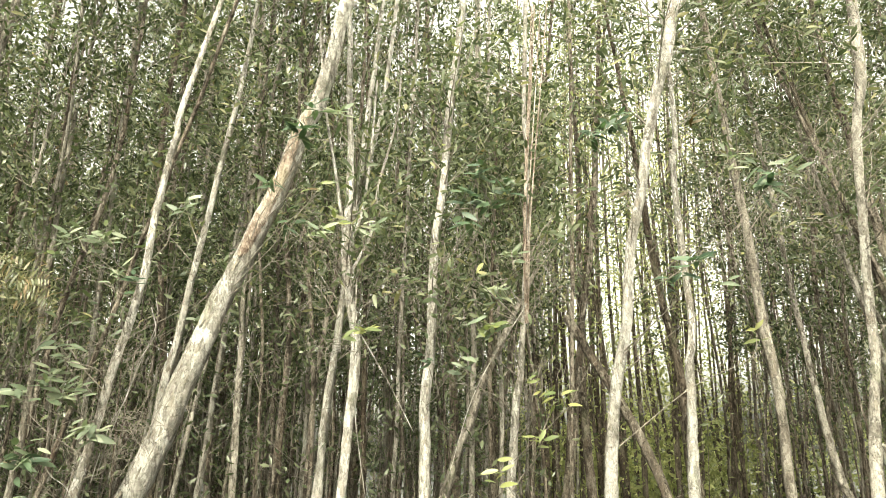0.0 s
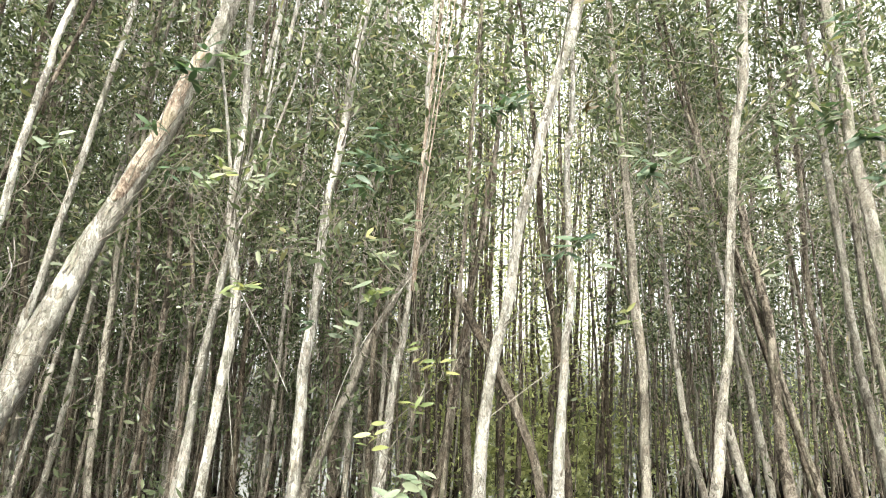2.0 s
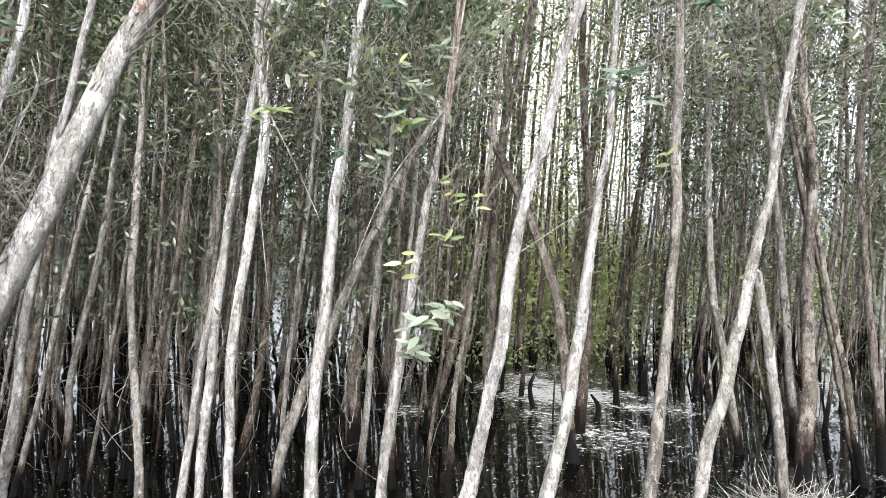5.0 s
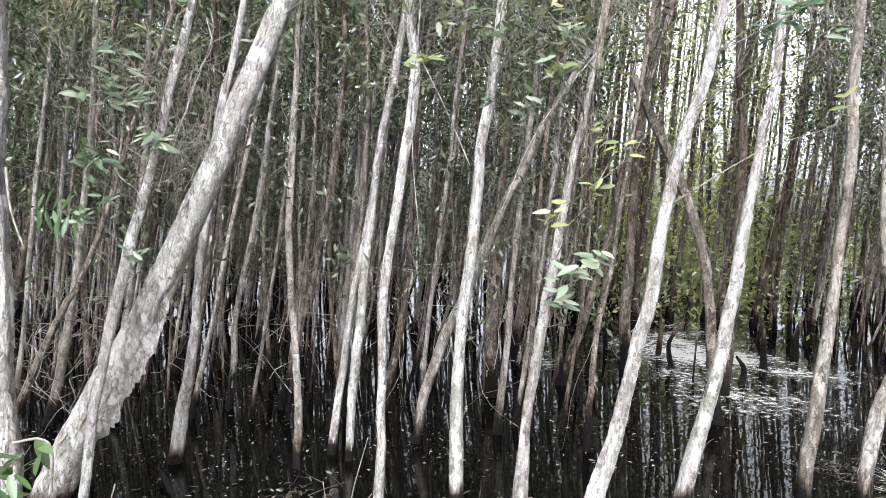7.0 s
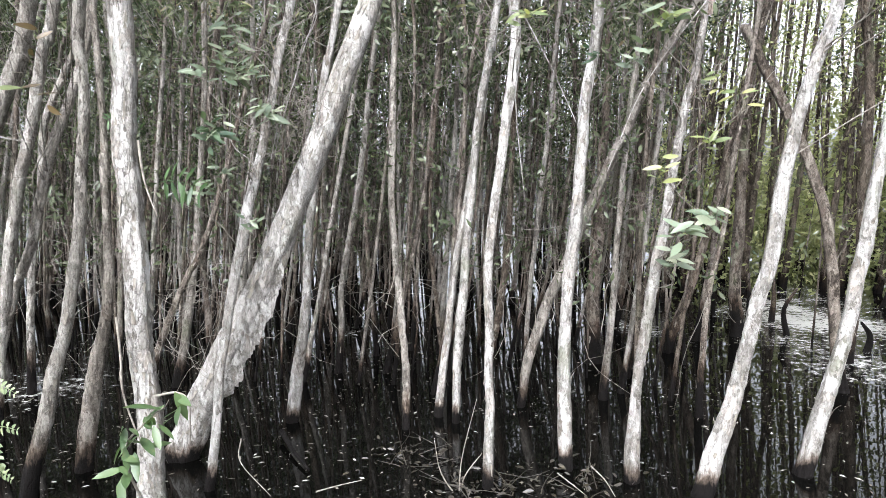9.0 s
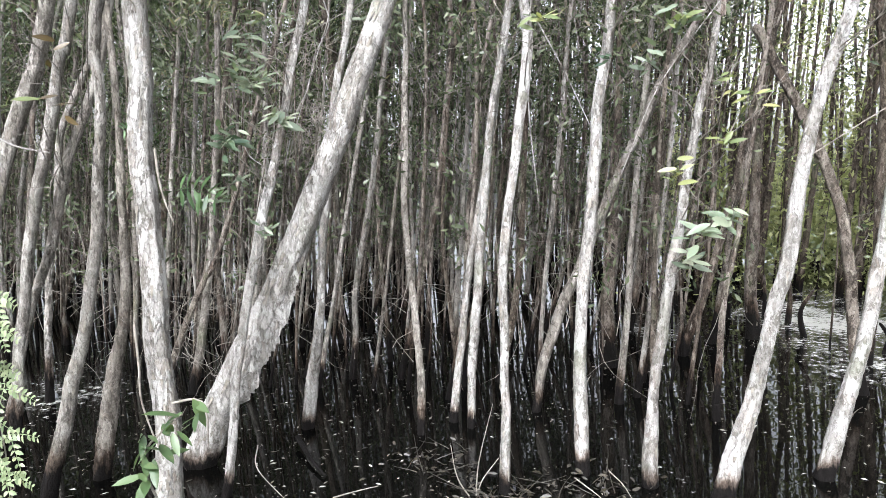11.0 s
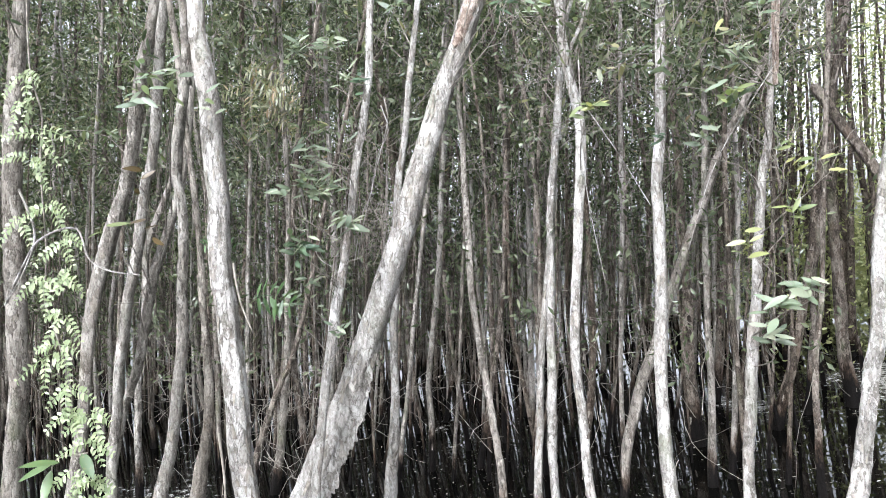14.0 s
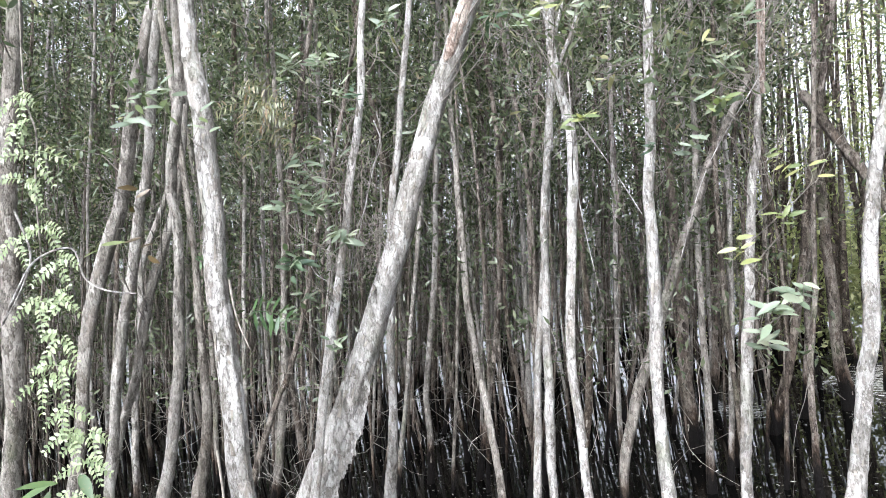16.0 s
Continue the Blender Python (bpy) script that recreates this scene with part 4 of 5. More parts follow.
made = paperbark([(3.28, 5.53, 1.03, 0.031), (3.231, 5.54, 1.3, 0.032), (3.193, 5.55, 1.6, 0.029), (3.177, 5.56, 2.04, 0.024)], 0.034, 0.025, BARK_GREY, "slender grey paperbark tree standing in black water", sides=18, seed=143)
dress(made, 2.8, 58, 0.95, 34, 0.08, LEAF_CANOPY)
flakes(made, 45, 0.035)
made = paperbark([(3.908, 4.82, 0.54, 0.025), (3.841, 4.83, 0.95, 0.027), (3.786, 4.84, 1.25, 0.027), (3.737, 4.85, 1.58, 0.025), (3.674, 4.85, 1.83, 0.025), (3.613, 4.86, 2.01, 0.025), (3.561, 4.87, 2.3, 0.023)], 0.034, 0.025, BARK_BROWN, "brown paperbark stem leaning among upright trunks", sides=18, seed=144)
dress(made, 2.8, 58, 0.95, 34, 0.08, LEAF_CANOPY)
flakes(made, 45, 0.035)

# ---- leafy branches of the nearer trees ----
spray(THIN, (-1.77, 3.0, 1.88), 8, 0.1, LEAF_NEAR, 0.5)
spray(THIN, (-1.79, 3.15, 2.23), 9, 0.085, LEAF_NEAR, 0.1)
spray(THIN, (-1.65, 3.15, 2.17), 9, 0.085, LEAF_NEAR, 0.2)
spray(THIN, (-1.75, 3.2, 2.3), 6, 0.08, LEAF_NEAR, 0)
spray(THIN, (-1.55, 3.15, 1.97), 10, 0.105, LEAF_PALE, 0.6)
spray(THIN, (-1.91, 3.1, 1.56), 8, 0.085, LEAF_NEAR, 0.2)
spray(THIN, (-1.82, 3.15, 1.64), 7, 0.08, LEAF_NEAR, 0.1)
spray(THIN, (-1.7, 3.2, 1.38), 5, 0.07, LEAF_NEAR, 0.1)
spray(THIN, (-1.78, 3.2, 2.42), 4, 0.1, LEAF_NEAR, 0.4)
spray(THIN, (-1.78, 3.2, 2.99), 8, 0.09, LEAF_NEAR, 0.2)
spray(THIN, (-1.64, 3.3, 2.97), 8, 0.09, LEAF_NEAR, 0.2)
spray(THIN, (-1.94, 3.2, 2.16), 8, 0.1, LEAF_NEAR, 0.2)
spray(THIN, (-1.7, 3.2, 2.14), 9, 0.1, LEAF_NEAR, 0.2)
spray(THIN, (-1.78, 3.0, 1.84), 8, 0.1, LEAF_GREEN, 0.3)
spray(THIN, (-1.72, 3.1, 2.36), 4, 0.09, LEAF_NEAR, 0.4)
spray(THIN, (-1.82, 3.2, 2.92), 8, 0.09, LEAF_NEAR, 0.1)
spray(THIN, (-1.67, 3.3, 2.96), 8, 0.09, LEAF_NEAR, 0.1)
spray(THIN, (-1.47, 3.3, 2.74), 6, 0.08, LEAF_GREEN, 0.2)
spray(THIN, (-1.31, 3.5, 3.19), 7, 0.1, LEAF_NEAR, 0.1)
spray(THIN, (-1.57, 3.3, 2.76), 6, 0.08, LEAF_NEAR, 0.1)
spray(LEANING, (-0.57, 3.2, 3.49), 9, 0.13, LEAF_GREEN, 0.25)
spray(LEANING, (-0.5, 3.3, 3.69), 7, 0.11, LEAF_GREEN, 0.1)
spray(LEANING, (-0.37, 3.3, 3.63), 7, 0.1, LEAF_NEAR, 0.1)
spray(LEANING, (-0.76, 3.3, 3.23), 5, 0.11, LEAF_GREEN, 0.15)
spray(LEANING, (-0.68, 3.4, 3.04), 6, 0.1, LEAF_GREEN, 0.4)
spray(LEANING, (-0.48, 3.2, 3.17), 3, 0.08, LEAF_YELLOW, 0.1)
spray(LEANING, (-0.46, 3.2, 3.1), 1, 0.1, LEAF_RUST, 0.7)
spray(SLIM, (-0.26, 3.1, 2.36), 6, 0.085, LEAF_YELLOW, 0.1)
spray(SLIM, (-0.47, 3.2, 2.9), 7, 0.09, LEAF_NEAR, 0.2)
spray(SLIM, (-0.38, 3.2, 2.94), 5, 0.08, LEAF_YELLOW, 0.1)
spray(SLIM, (-0.19, 3.2, 2.91), 7, 0.09, LEAF_NEAR, 0.15)
spray(MIDDLE, (0.33, 3.5, 3.17), 9, 0.11, LEAF_GREEN, 0.4)
spray(MIDDLE, (0.45, 3.5, 3.09), 9, 0.11, LEAF_GREEN, 0.4)
spray(MIDDLE, (0.56, 3.5, 3.21), 9, 0.1, LEAF_GREEN, 0.2)
spray(MIDDLE, (0.3, 3.4, 2.96), 7, 0.11, LEAF_GREEN, 0.6)
spray(MIDDLE, (0.42, 3.5, 3.31), 9, 0.11, LEAF_GREEN, 0.3)
spray(MIDDLE, (0.36, 3.4, 2.76), 1, 0.11, LEAF_YELLOW, 0.9)
spray(MIDDLE, (0.04, 3.5, 2.21), 6, 0.06, LEAF_GREEN, 0.2)
spray(KINKED, (0.37, 3.4, 2.34), 7, 0.08, LEAF_YELLOW, 0.2)
spray(KINKED, (0.24, 3.3, 2.17), 9, 0.08, LEAF_PALE, 0.1)
spray(KINKED, (0.36, 3.2, 1.64), 5, 0.09, LEAF_YELLOW, 0.1)
spray(KINKED, (0.42, 3.2, 1.23), 9, 0.085, LEAF_PALE, 0.1)
spray(KINKED, (0.58, 3.3, 1.44), 8, 0.1, LEAF_NEAR, 0.4)
spray(KINKED, (0.72, 3.4, 1.99), 6, 0.08, LEAF_YELLOW, 0.3)
spray(KINKED, (0.59, 3.4, 1.78), 5, 0.08, LEAF_YELLOW, 0.5)
spray(KINKED, (0.46, 3.5, 2.6), 6, 0.08, LEAF_NEAR, 0.2)
spray(KINKED, (0.55, 3.5, 2.76), 8, 0.08, LEAF_NEAR, 0.2)
spray(KINKED, (0.6, 3.4, 2.04), 4, 0.07, LEAF_YELLOW, 0.2)
spray(KINKED, (0.45, 3.1, 1.38), 6, 0.12, LEAF_NEAR, 0.2)
spray(KINKED, (0.39, 3.4, 2.37), 8, 0.08, LEAF_NEAR, 0.1)
spray(STRAIGHT, (1.38, 3.1, 2.54), 9, 0.11, LEAF_GREEN, 0.5)
spray(STRAIGHT, (1.31, 3.2, 2.5), 6, 0.09, LEAF_GREEN, 0.4)
spray(STRAIGHT, (1.56, 3.1, 2.49), 4, 0.1, LEAF_NEAR, 0.3)
spray(STRAIGHT, (1.92, 3.7, 2.26), 5, 0.09, LEAF_YELLOW, 0.1)
spray(STRAIGHT, (1.77, 3.2, 3.13), 8, 0.1, LEAF_NEAR, 0.3)
spray(STRAIGHT, (1.84, 3.1, 3.0), 9, 0.12, LEAF_GREEN, 0.6)
spray(STRAIGHT, (1.98, 3.1, 3.04), 9, 0.1, LEAF_NEAR, 0.4)
spray(STRAIGHT, (1.26, 3.5, 3.12), 1, 0.09, LEAF_RUST, 0.6)
spray(STRAIGHT, (1.04, 3.3, 3.39), 9, 0.11, LEAF_GREEN, 0.4)
spray(STRAIGHT, (1.19, 3.3, 3.45), 9, 0.11, LEAF_GREEN, 0.4)
spray(STRAIGHT, (1.67, 3.4, 3.54), 3, 0.1, LEAF_RUST, 0.3)
spray(FORKED, (2.83, 3.2, 3.29), 9, 0.11, LEAF_NEAR, 0.3)
spray(FORKED, (3.0, 3.1, 3.33), 9, 0.11, LEAF_GREEN, 0.4)
spray(FORKED, (3.12, 3.0, 3.2), 10, 0.13, LEAF_GREEN, 0.6)
spray(FORKED, (2.63, 3.3, 2.98), 8, 0.09, LEAF_NEAR, 0.3)
spray(FORKED, (3.29, 3.1, 2.99), 8, 0.11, LEAF_GREEN, 0.5)
spray(FORKED, (2.85, 3.6, 2.52), 7, 0.08, LEAF_PALE, 0.2)
spray(FORKED, (3.2, 3.1, 3.96), 9, 0.11, LEAF_GREEN, 0.3)
spray(FORKED, (2.99, 3.3, 3.85), 8, 0.1, LEAF_NEAR, 0.3)
spray(GREY, (-2.2, 2.5, 2.72), 8, 0.09, LEAF_NEAR, 0.2)
spray(GREY, (-2.07, 2.5, 2.65), 7, 0.09, LEAF_NEAR, 0.2)
spray(GREY, (-2.26, 2.5, 2.61), 6, 0.1, LEAF_NEAR, 0.5)
spray(GREY, (-2.53, 2.6, 2.48), 4, 0.07, LEAF_NEAR, 0.1)
spray(NEAREST, (-1.8, 2.4, 2.46), 4, 0.08, LEAF_NEAR, 0.2)
spray(GREY, (-2.26, 2.5, 1.98), 2, 0.1, LEAF_RUST, 0.4)
spray(GREY, (-2.5, 2.5, 2.06), 2, 0.11, LEAF_YELLOW, 0.5)
spray(GREY, (-2.3, 2.5, 2.21), 2, 0.1, LEAF_RUST, 0.2)
spray(GREY, (-2.29, 2.3, 2.22), 1, 0.13, LEAF_PALE, 1.0)
tangle(FORKED, (2.27, 3.6, 2.98), 60, 0.3)
tangle(STRAIGHT, (1.91, 3.6, 2.97), 45, 0.3)
tangle(FORKED, (2.65, 3.7, 3.26), 50, 0.3)
tangle(FORKED, (3.28, 3.8, 2.94), 60, 0.35)
tangle(FORKED, (3.53, 3.6, 3.0), 50, 0.35)
tangle(STRAIGHT, (1.9, 3.8, 2.8), 50, 0.3)
tangle(STRAIGHT, (1.8, 3.8, 4.02), 40, 0.3)
tangle(THIN, (-1.52, 3.4, 1.96), 55, 0.22)
tangle(THIN, (-1.62, 3.4, 2.33), 40, 0.2)
tangle(THIN, (-1.66, 3.4, 1.8), 40, 0.2)
tangle(GREY, (-2.12, 3.3, 1.03), 50, 0.25)
tangle(GREY, (-2.7, 3.2, 1.09), 50, 0.25)
tangle(NEAREST, (-1.99, 2.9, 0.81), 35, 0.2)
tangle(SLIM, (-0.42, 3.5, 2.9), 50, 0.25)
tangle(SLIM, (-0.51, 3.5, 2.54), 40, 0.25)
tangle(MIDDLE, (-0.1, 3.9, 2.64), 40, 0.25)
tangle(KINKED, (0.63, 3.6, 2.63), 50, 0.25)
tangle(KINKED, (0.57, 3.6, 2.09), 30, 0.2)
tangle(LEANING, (-0.43, 3.5, 4.04), 50, 0.25)
VINE_LINE = [(-2.5, 2.15, 3.15), (-2.52, 2.15, 2.67), (-2.47, 2.15, 2.46), (-2.5, 2.15, 2.23), (-2.5, 2.15, 1.85), (-2.53, 2.15, 1.67), (-2.47, 2.15, 1.48), (-2.42, 2.15, 1.29), (-2.42, 2.15, 1.12), (-2.39, 2.15, 0.97), (-2.33, 2.15, 0.6), (-2.3, 2.15, 0.2), (-2.3, 2.15, -0.05)]
VINE_FRONDS = [(-2.51, 2.12, 2.52), (-2.46, 2.12, 2.38), (-2.51, 2.12, 2.24), (-2.44, 2.12, 2.06), (-2.58, 2.12, 2.02), (-2.39, 2.12, 1.91), (-2.51, 2.12, 1.75), (-2.36, 2.12, 1.76), (-2.42, 2.12, 1.58), (-2.42, 2.12, 1.46), (-2.49, 2.12, 1.42), (-2.39, 2.12, 1.3), (-2.4, 2.12, 1.19), (-2.29, 2.12, 1.19), (-2.31, 2.12, 1.08), (-2.39, 2.12, 0.95), (-2.53, 2.12, 2.64), (-2.31, 2.12, 0.91), (-2.27, 2.12, 0.82), (-2.36, 2.12, 0.71), (-2.26, 2.12, 0.63), (-2.36, 2.12, 0.55), (-2.27, 2.12, 0.47), (-2.36, 2.12, 0.39)]
WOODY = [[(-2.69, 2.1, 1.66), (-2.6, 2.1, 1.78), (-2.48, 2.1, 1.91), (-2.28, 2.1, 1.94), (-2.22, 2.1, 1.81), (-2.12, 2.1, 1.75), (-1.97, 2.1, 1.72)], [(-2.57, 2.1, 2.14), (-2.5, 2.1, 1.94), (-2.58, 2.1, 1.78), (-2.7, 2.1, 1.65)]]
ROPE = [[(-1.85, 2.35, 1.03), (-1.84, 2.35, 0.85), (-1.84, 2.35, 0.73), (-1.81, 2.35, 0.62), (-1.75, 2.35, 0.47)], [(-1.71, 2.35, 1.74), (-1.7, 2.35, 1.63), (-1.68, 2.35, 1.54), (-1.64, 2.35, 1.44)], [(-1.69, 2.35, 0.71), (-1.59, 2.35, 0.73), (-1.54, 2.35, 0.69), (-1.54, 2.35, 0.53)]]
FERNS = [((-2.0, 2.9, 1.58), 0.27, 0), ((-2.15, 3.0, 1.83), 0.22, 1)]
FERN_BROWN = [(-1.98, 3.0, 2.71), (-1.94, 3.0, 2.59), (-2.01, 3.0, 2.8)]
FERN_EDGE = (-1.85, 2.9, 2.62)
BROAD = [(-1.64, 2.2, 0.65), (-1.69, 2.2, 0.56), (-1.55, 2.2, 0.72), (-1.72, 2.2, 0.47)]
LONG_TWIG = [(-0.27, 3.1, 2.32), (-0.14, 3.1, 2.07), (-0.03, 3.1, 1.83)]
SWEEPING = [[(-1.35, 3.3, 2.6), (-1.34, 3.3, 2.46), (-1.44, 3.3, 2.19), (-1.55, 3.3, 1.88), (-1.59, 3.3, 1.73)], [(-1.35, 3.25, 2.54), (-1.32, 3.25, 2.4), (-1.4, 3.25, 2.26), (-1.45, 3.25, 2.08), (-1.52, 3.25, 1.96), (-1.59, 3.25, 1.7)], [(-1.8, 3.2, 1.83), (-1.76, 3.2, 1.75), (-1.68, 3.2, 1.69), (-1.64, 3.2, 1.62)]]
FORKS = [(SLIM, [(-0.43, 3.8, 2.9), (-0.34, 3.95, 3.23), (-0.27, 3.95, 3.6), (-0.2, 3.95, 4.2)]), (SLIM, [(-0.42, 3.78, 2.75), (-0.28, 4.0, 3.13), (-0.22, 4.0, 3.46), (-0.09, 4.0, 3.89), (-0.03, 4.0, 4.3)]), (SLIM, [(-0.43, 3.82, 3.0), (-0.48, 3.85, 3.46), (-0.54, 3.85, 3.96), (-0.57, 3.85, 4.55)])]
BROWN_STEMS = [(0.61, 3.66, 2.4), (0.66, 3.68, 2.96), (0.72, 3.7, 3.42), (0.8, 3.7, 3.98), (0.87, 3.7, 4.5)]
STICKS = [[(-1.8, 3.71, 0.05), (-1.61, 3.47, 0.03), (-1.44, 3.28, 0.02)], [(-1.79, 3.2, 0.2), (-1.76, 3.13, 0.1), (-1.51, 2.97, 0.01)], [(-0.11, 3.4, 0.06), (-0.03, 3.32, 0.04), (0.04, 3.27, 0.01)], [(-1.29, 3.02, 0.03), (-1.2, 3.11, 0.03), (-1.09, 3.15, 0.05)], [(0.06, 3.43, 0.1), (0.13, 3.36, 0.06), (0.18, 3.31, 0.0)]]
SAPLING = [(-0.6, 3.23, 0.0), (-0.51, 3.25, 0.48), (-0.72, 3.2, 0.27), (-0.49, 3.3, 0.18)]
HEAPS = [(-0.92, 3.59, 0.0), (-0.03, 3.4, 0.0), (-0.45, 3.19, 0.0), (2.41, 4.39, 0.0), (5.79, 6.81, 0.0), (4.86, 6.41, 0.0)]
POSTS = [(1.95, 8.44, 0.0), (2.11, 7.37, 0.0), (2.1, 8.04, 0.0), (2.57, 6.73, 0.0), (3.1, 7.46, 0.0), (1.54, 8.32, 0.0), (3.68, 8.04, -0.0), (3.68, 9.24, 0.0), (3.11, 9.31, 0.0)]

# ---- the forest behind ----
def glade(x, y):
    """A sunlit gap behind the pool."""
    return 0.13 < x / y < 0.38 and 11.5 < y < 20


def stand_here(x, y):
    """How likely a tree stands there: the pool and the thin wood behind it stay more open."""
    if y < 4.7 and -4.8 < x < 4.6:
        return 0.0
    if y < 2.2 + 0.25 * abs(x):
        return 0.0
    if 0.9 < x < 4.2 and y < 9.0:
        return 0.07
    if x >= 4.2 and y < 8.5:
        return 0.4
    if glade(x, y):
        return 0.0
    if y > 8.5 and 0.15 < x / y < 1.1:
        return 0.16 if x / y < 0.42 else 0.75
    if 0.10 < x / y < 0.42:
        return 0.65
    return 1.0


def forest():
    rng = np.random.default_rng(7)
    spots = []
    tries = 0
    while len(spots) < 640 and tries < 60000:
        tries += 1
        x, y = rng.uniform(-15, 15), rng.uniform(2.4, 15)
        if abs(x) > 1.35 * y + 1.5 or rng.uniform() > stand_here(x, y):
            continue
        if any((x - a) ** 2 + (y - b) ** 2 < 0.22 ** 2 for a, b in spots):
            continue
        spots.append((x, y))
    spots.sort(key=lambda s: math.hypot(*s))
    far_wood, far_green = Heap(), Heap()
    for k, (x, y) in enumerate(spots):
        r = float(rng.choice([0.014, 0.019, 0.024, 0.030, 0.038], p=[0.3, 0.3, 0.22, 0.13, 0.05]))
        lean = np.array([rng.normal(0.085, 0.05), rng.normal(0.0, 0.05)])
        high = rng.uniform(6.5, 9.3)
        if 0.06 < x / y < 0.135:
            high = min(high, 0.54 * y + 1.7)
        curve = rng.normal(0, 0.10, 2)
        spine = [(x + lean[0] * z + curve[0] * math.sin(z * 0.9), y + lean[1] * z + curve[1] * math.sin(z * 0.7), z) for z in (-0.15, 1.2, 2.6, 4.4, high)]
        if k < 250:
            made = paperbark(spine, r, r * 0.6, BARK_GREY if rng.uniform() < 0.42 else BARK_BROWN, "slender grey-brown paperbark tree in the dense stand", top=high, sides=9, seed=1000 + k, step=0.17, swell=0.5, group="paperbark stand")
            near = math.hypot(x, y) < 7.5
            behind_pool = 0.08 < x / y < 0.5
            dress(made, 2.5 if behind_pool else 2.0 if near else 1.3, 42 if behind_pool else 28, 0.65, 44 if near else 44, 0.062 if near else 0.074, small=True)
            continue
        line, way = bend(spine, 12)
        far_wood.add(*tube(line, way, np.linspace(r * 1.2, 0.01, 12), 7, rng, 0.03, 0.1))
        wood, green = foliage(rng, line, way, 2.4 if 0.08 < x / y < 0.5 else 1.0, high, 19, 0.7, 50, 0.08, 0.005, True)
        far_wood.take(wood)
        far_green.take(green)
    stand = tagged(new("paperbark_stand"), "crowded thin paperbark trees further into the swamp", "trees", "", "stuff")
    part("trunks", far_wood.mesh("trunks", BARK_BROWN), stand)
    part("foliage", far_green.mesh("foliage", LEAF), stand)


forest()


def woods(name, label, spots, seed, leaves, size, mat=LEAF, reach=0.8):
    """Trees too far off, or too crowded, to be told apart."""
    rng = np.random.default_rng(seed)
    wood, green = Heap(), Heap()
    for x, y in spots:
        high = rng.uniform(8.0, 11.0)
        if y > 0 and 0.065 < x / y < 0.13:
            high = min(high, 0.53 * y + 1.7)
        lean = rng.normal(0.08, 0.05)
        line, way = bend([(x, y, -0.1), (x + lean * 2, y, 2.0), (x + lean * 4 + rng.normal(0, 0.1), y, 4.0), (x + lean * high, y, high)], 7)
        r = rng.uniform(0.03, 0.07)
        wood.add(*tube(line, way, np.linspace(r, 0.01, 7), 5))
        n = leaves
        h = 0.05 + high * rng.uniform(0, 1, n) ** 1.0
        a, d = rng.uniform(0, 6.28, n), rng.uniform(0.1, reach, n)
        p = np.stack([x + lean * h + np.cos(a) * d, y + np.sin(a) * d, h], 1)
        ln = size * rng.uniform(0.7, 1.3, n)
        green.add(*small_blades(rng, p, rng.normal(0, 1, (n, 3)), ln, ln * 0.4))
    made = tagged(new(name), label, "woods", "", "stuff")
    part("trunks", wood.mesh("trunks", BARK_BROWN), made)
    part("foliage", green.mesh("foliage", mat), made)


def all_woods():
    rng = np.random.default_rng(11)
    deep, shade_spots = [], []
    while len(deep) < 360:
        y = rng.uniform(13, 27)
        x = rng.uniform(-1.35, 1.35) * y
        if not glade(x, y) and not (0.14 < x / y < 1.1 and rng.uniform() < (0.88 if x / y < 0.42 else 0.3)):
            deep.append((x, y))
    # unseen trees, added to keep low sky light out of the stand
    while len(shade_spots) < 330:
        x, y = rng.uniform(-20, 20), rng.uniform(-15, 4)
        if y < -7.5 or abs(x) > 11 or (x < -6 and y < 2):
            shade_spots.append((x, y))
    woods("far_woods", "dense paperbark woods deep behind the stand", deep, 12, 360, 0.12)
    # leaves of the gap trees also have the sunlight in their colour
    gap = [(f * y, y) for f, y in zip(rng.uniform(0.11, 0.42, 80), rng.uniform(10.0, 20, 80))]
    woods("gap_trees", "slim trees scattered through a gap, sunlight painted into their leaves", gap, 14, 540, 0.085, LEAF_PAINTED_SUN, 1.7)
    woods("bank_woods", "unseen woods added behind and beside the view to block low light", shade_spots, 13, 170, 0.26)


all_woods()


# ---- vines, ferns, sticks and floating litter ----
VINE = leaf("vine_leaflet", ((0.0, (0.17, 0.22, 0.12)), (0.6, (0.27, 0.325, 0.185)), (1.0, (0.38, 0.42, 0.27))), 0.35)
STRAW = leaf("dry_straw", ((0.0, (0.12, 0.11, 0.09)), (0.5, (0.27, 0.255, 0.22)), (1.0, (0.46, 0.44, 0.39))), 0.1, 0.6)
LEAF_CLIMBER = leaf("climber_leaf", ((0.0, (0.045, 0.08, 0.032)), (1.0, (0.10, 0.155, 0.06))), single=True)
FERN = leaf("fern_frond", ((0.0, (0.04, 0.08, 0.03)), (1.0, (0.09, 0.16, 0.06))))
FERN_DRY = leaf("dry_fern_frond", ((0.0, (0.09, 0.10, 0.05)), (0.6, (0.17, 0.175, 0.09)), (1.0, (0.24, 0.15, 0.09))))


def wooden(line, r0, r1, sides=6, n=18, seed=1):
    line, way = bend(line, n)
    heap = Heap()
    heap.add(*tube(line, way, np.linspace(r0, r1, n), sides, np.random.default_rng(seed), 0.06, 0.05))
    return heap


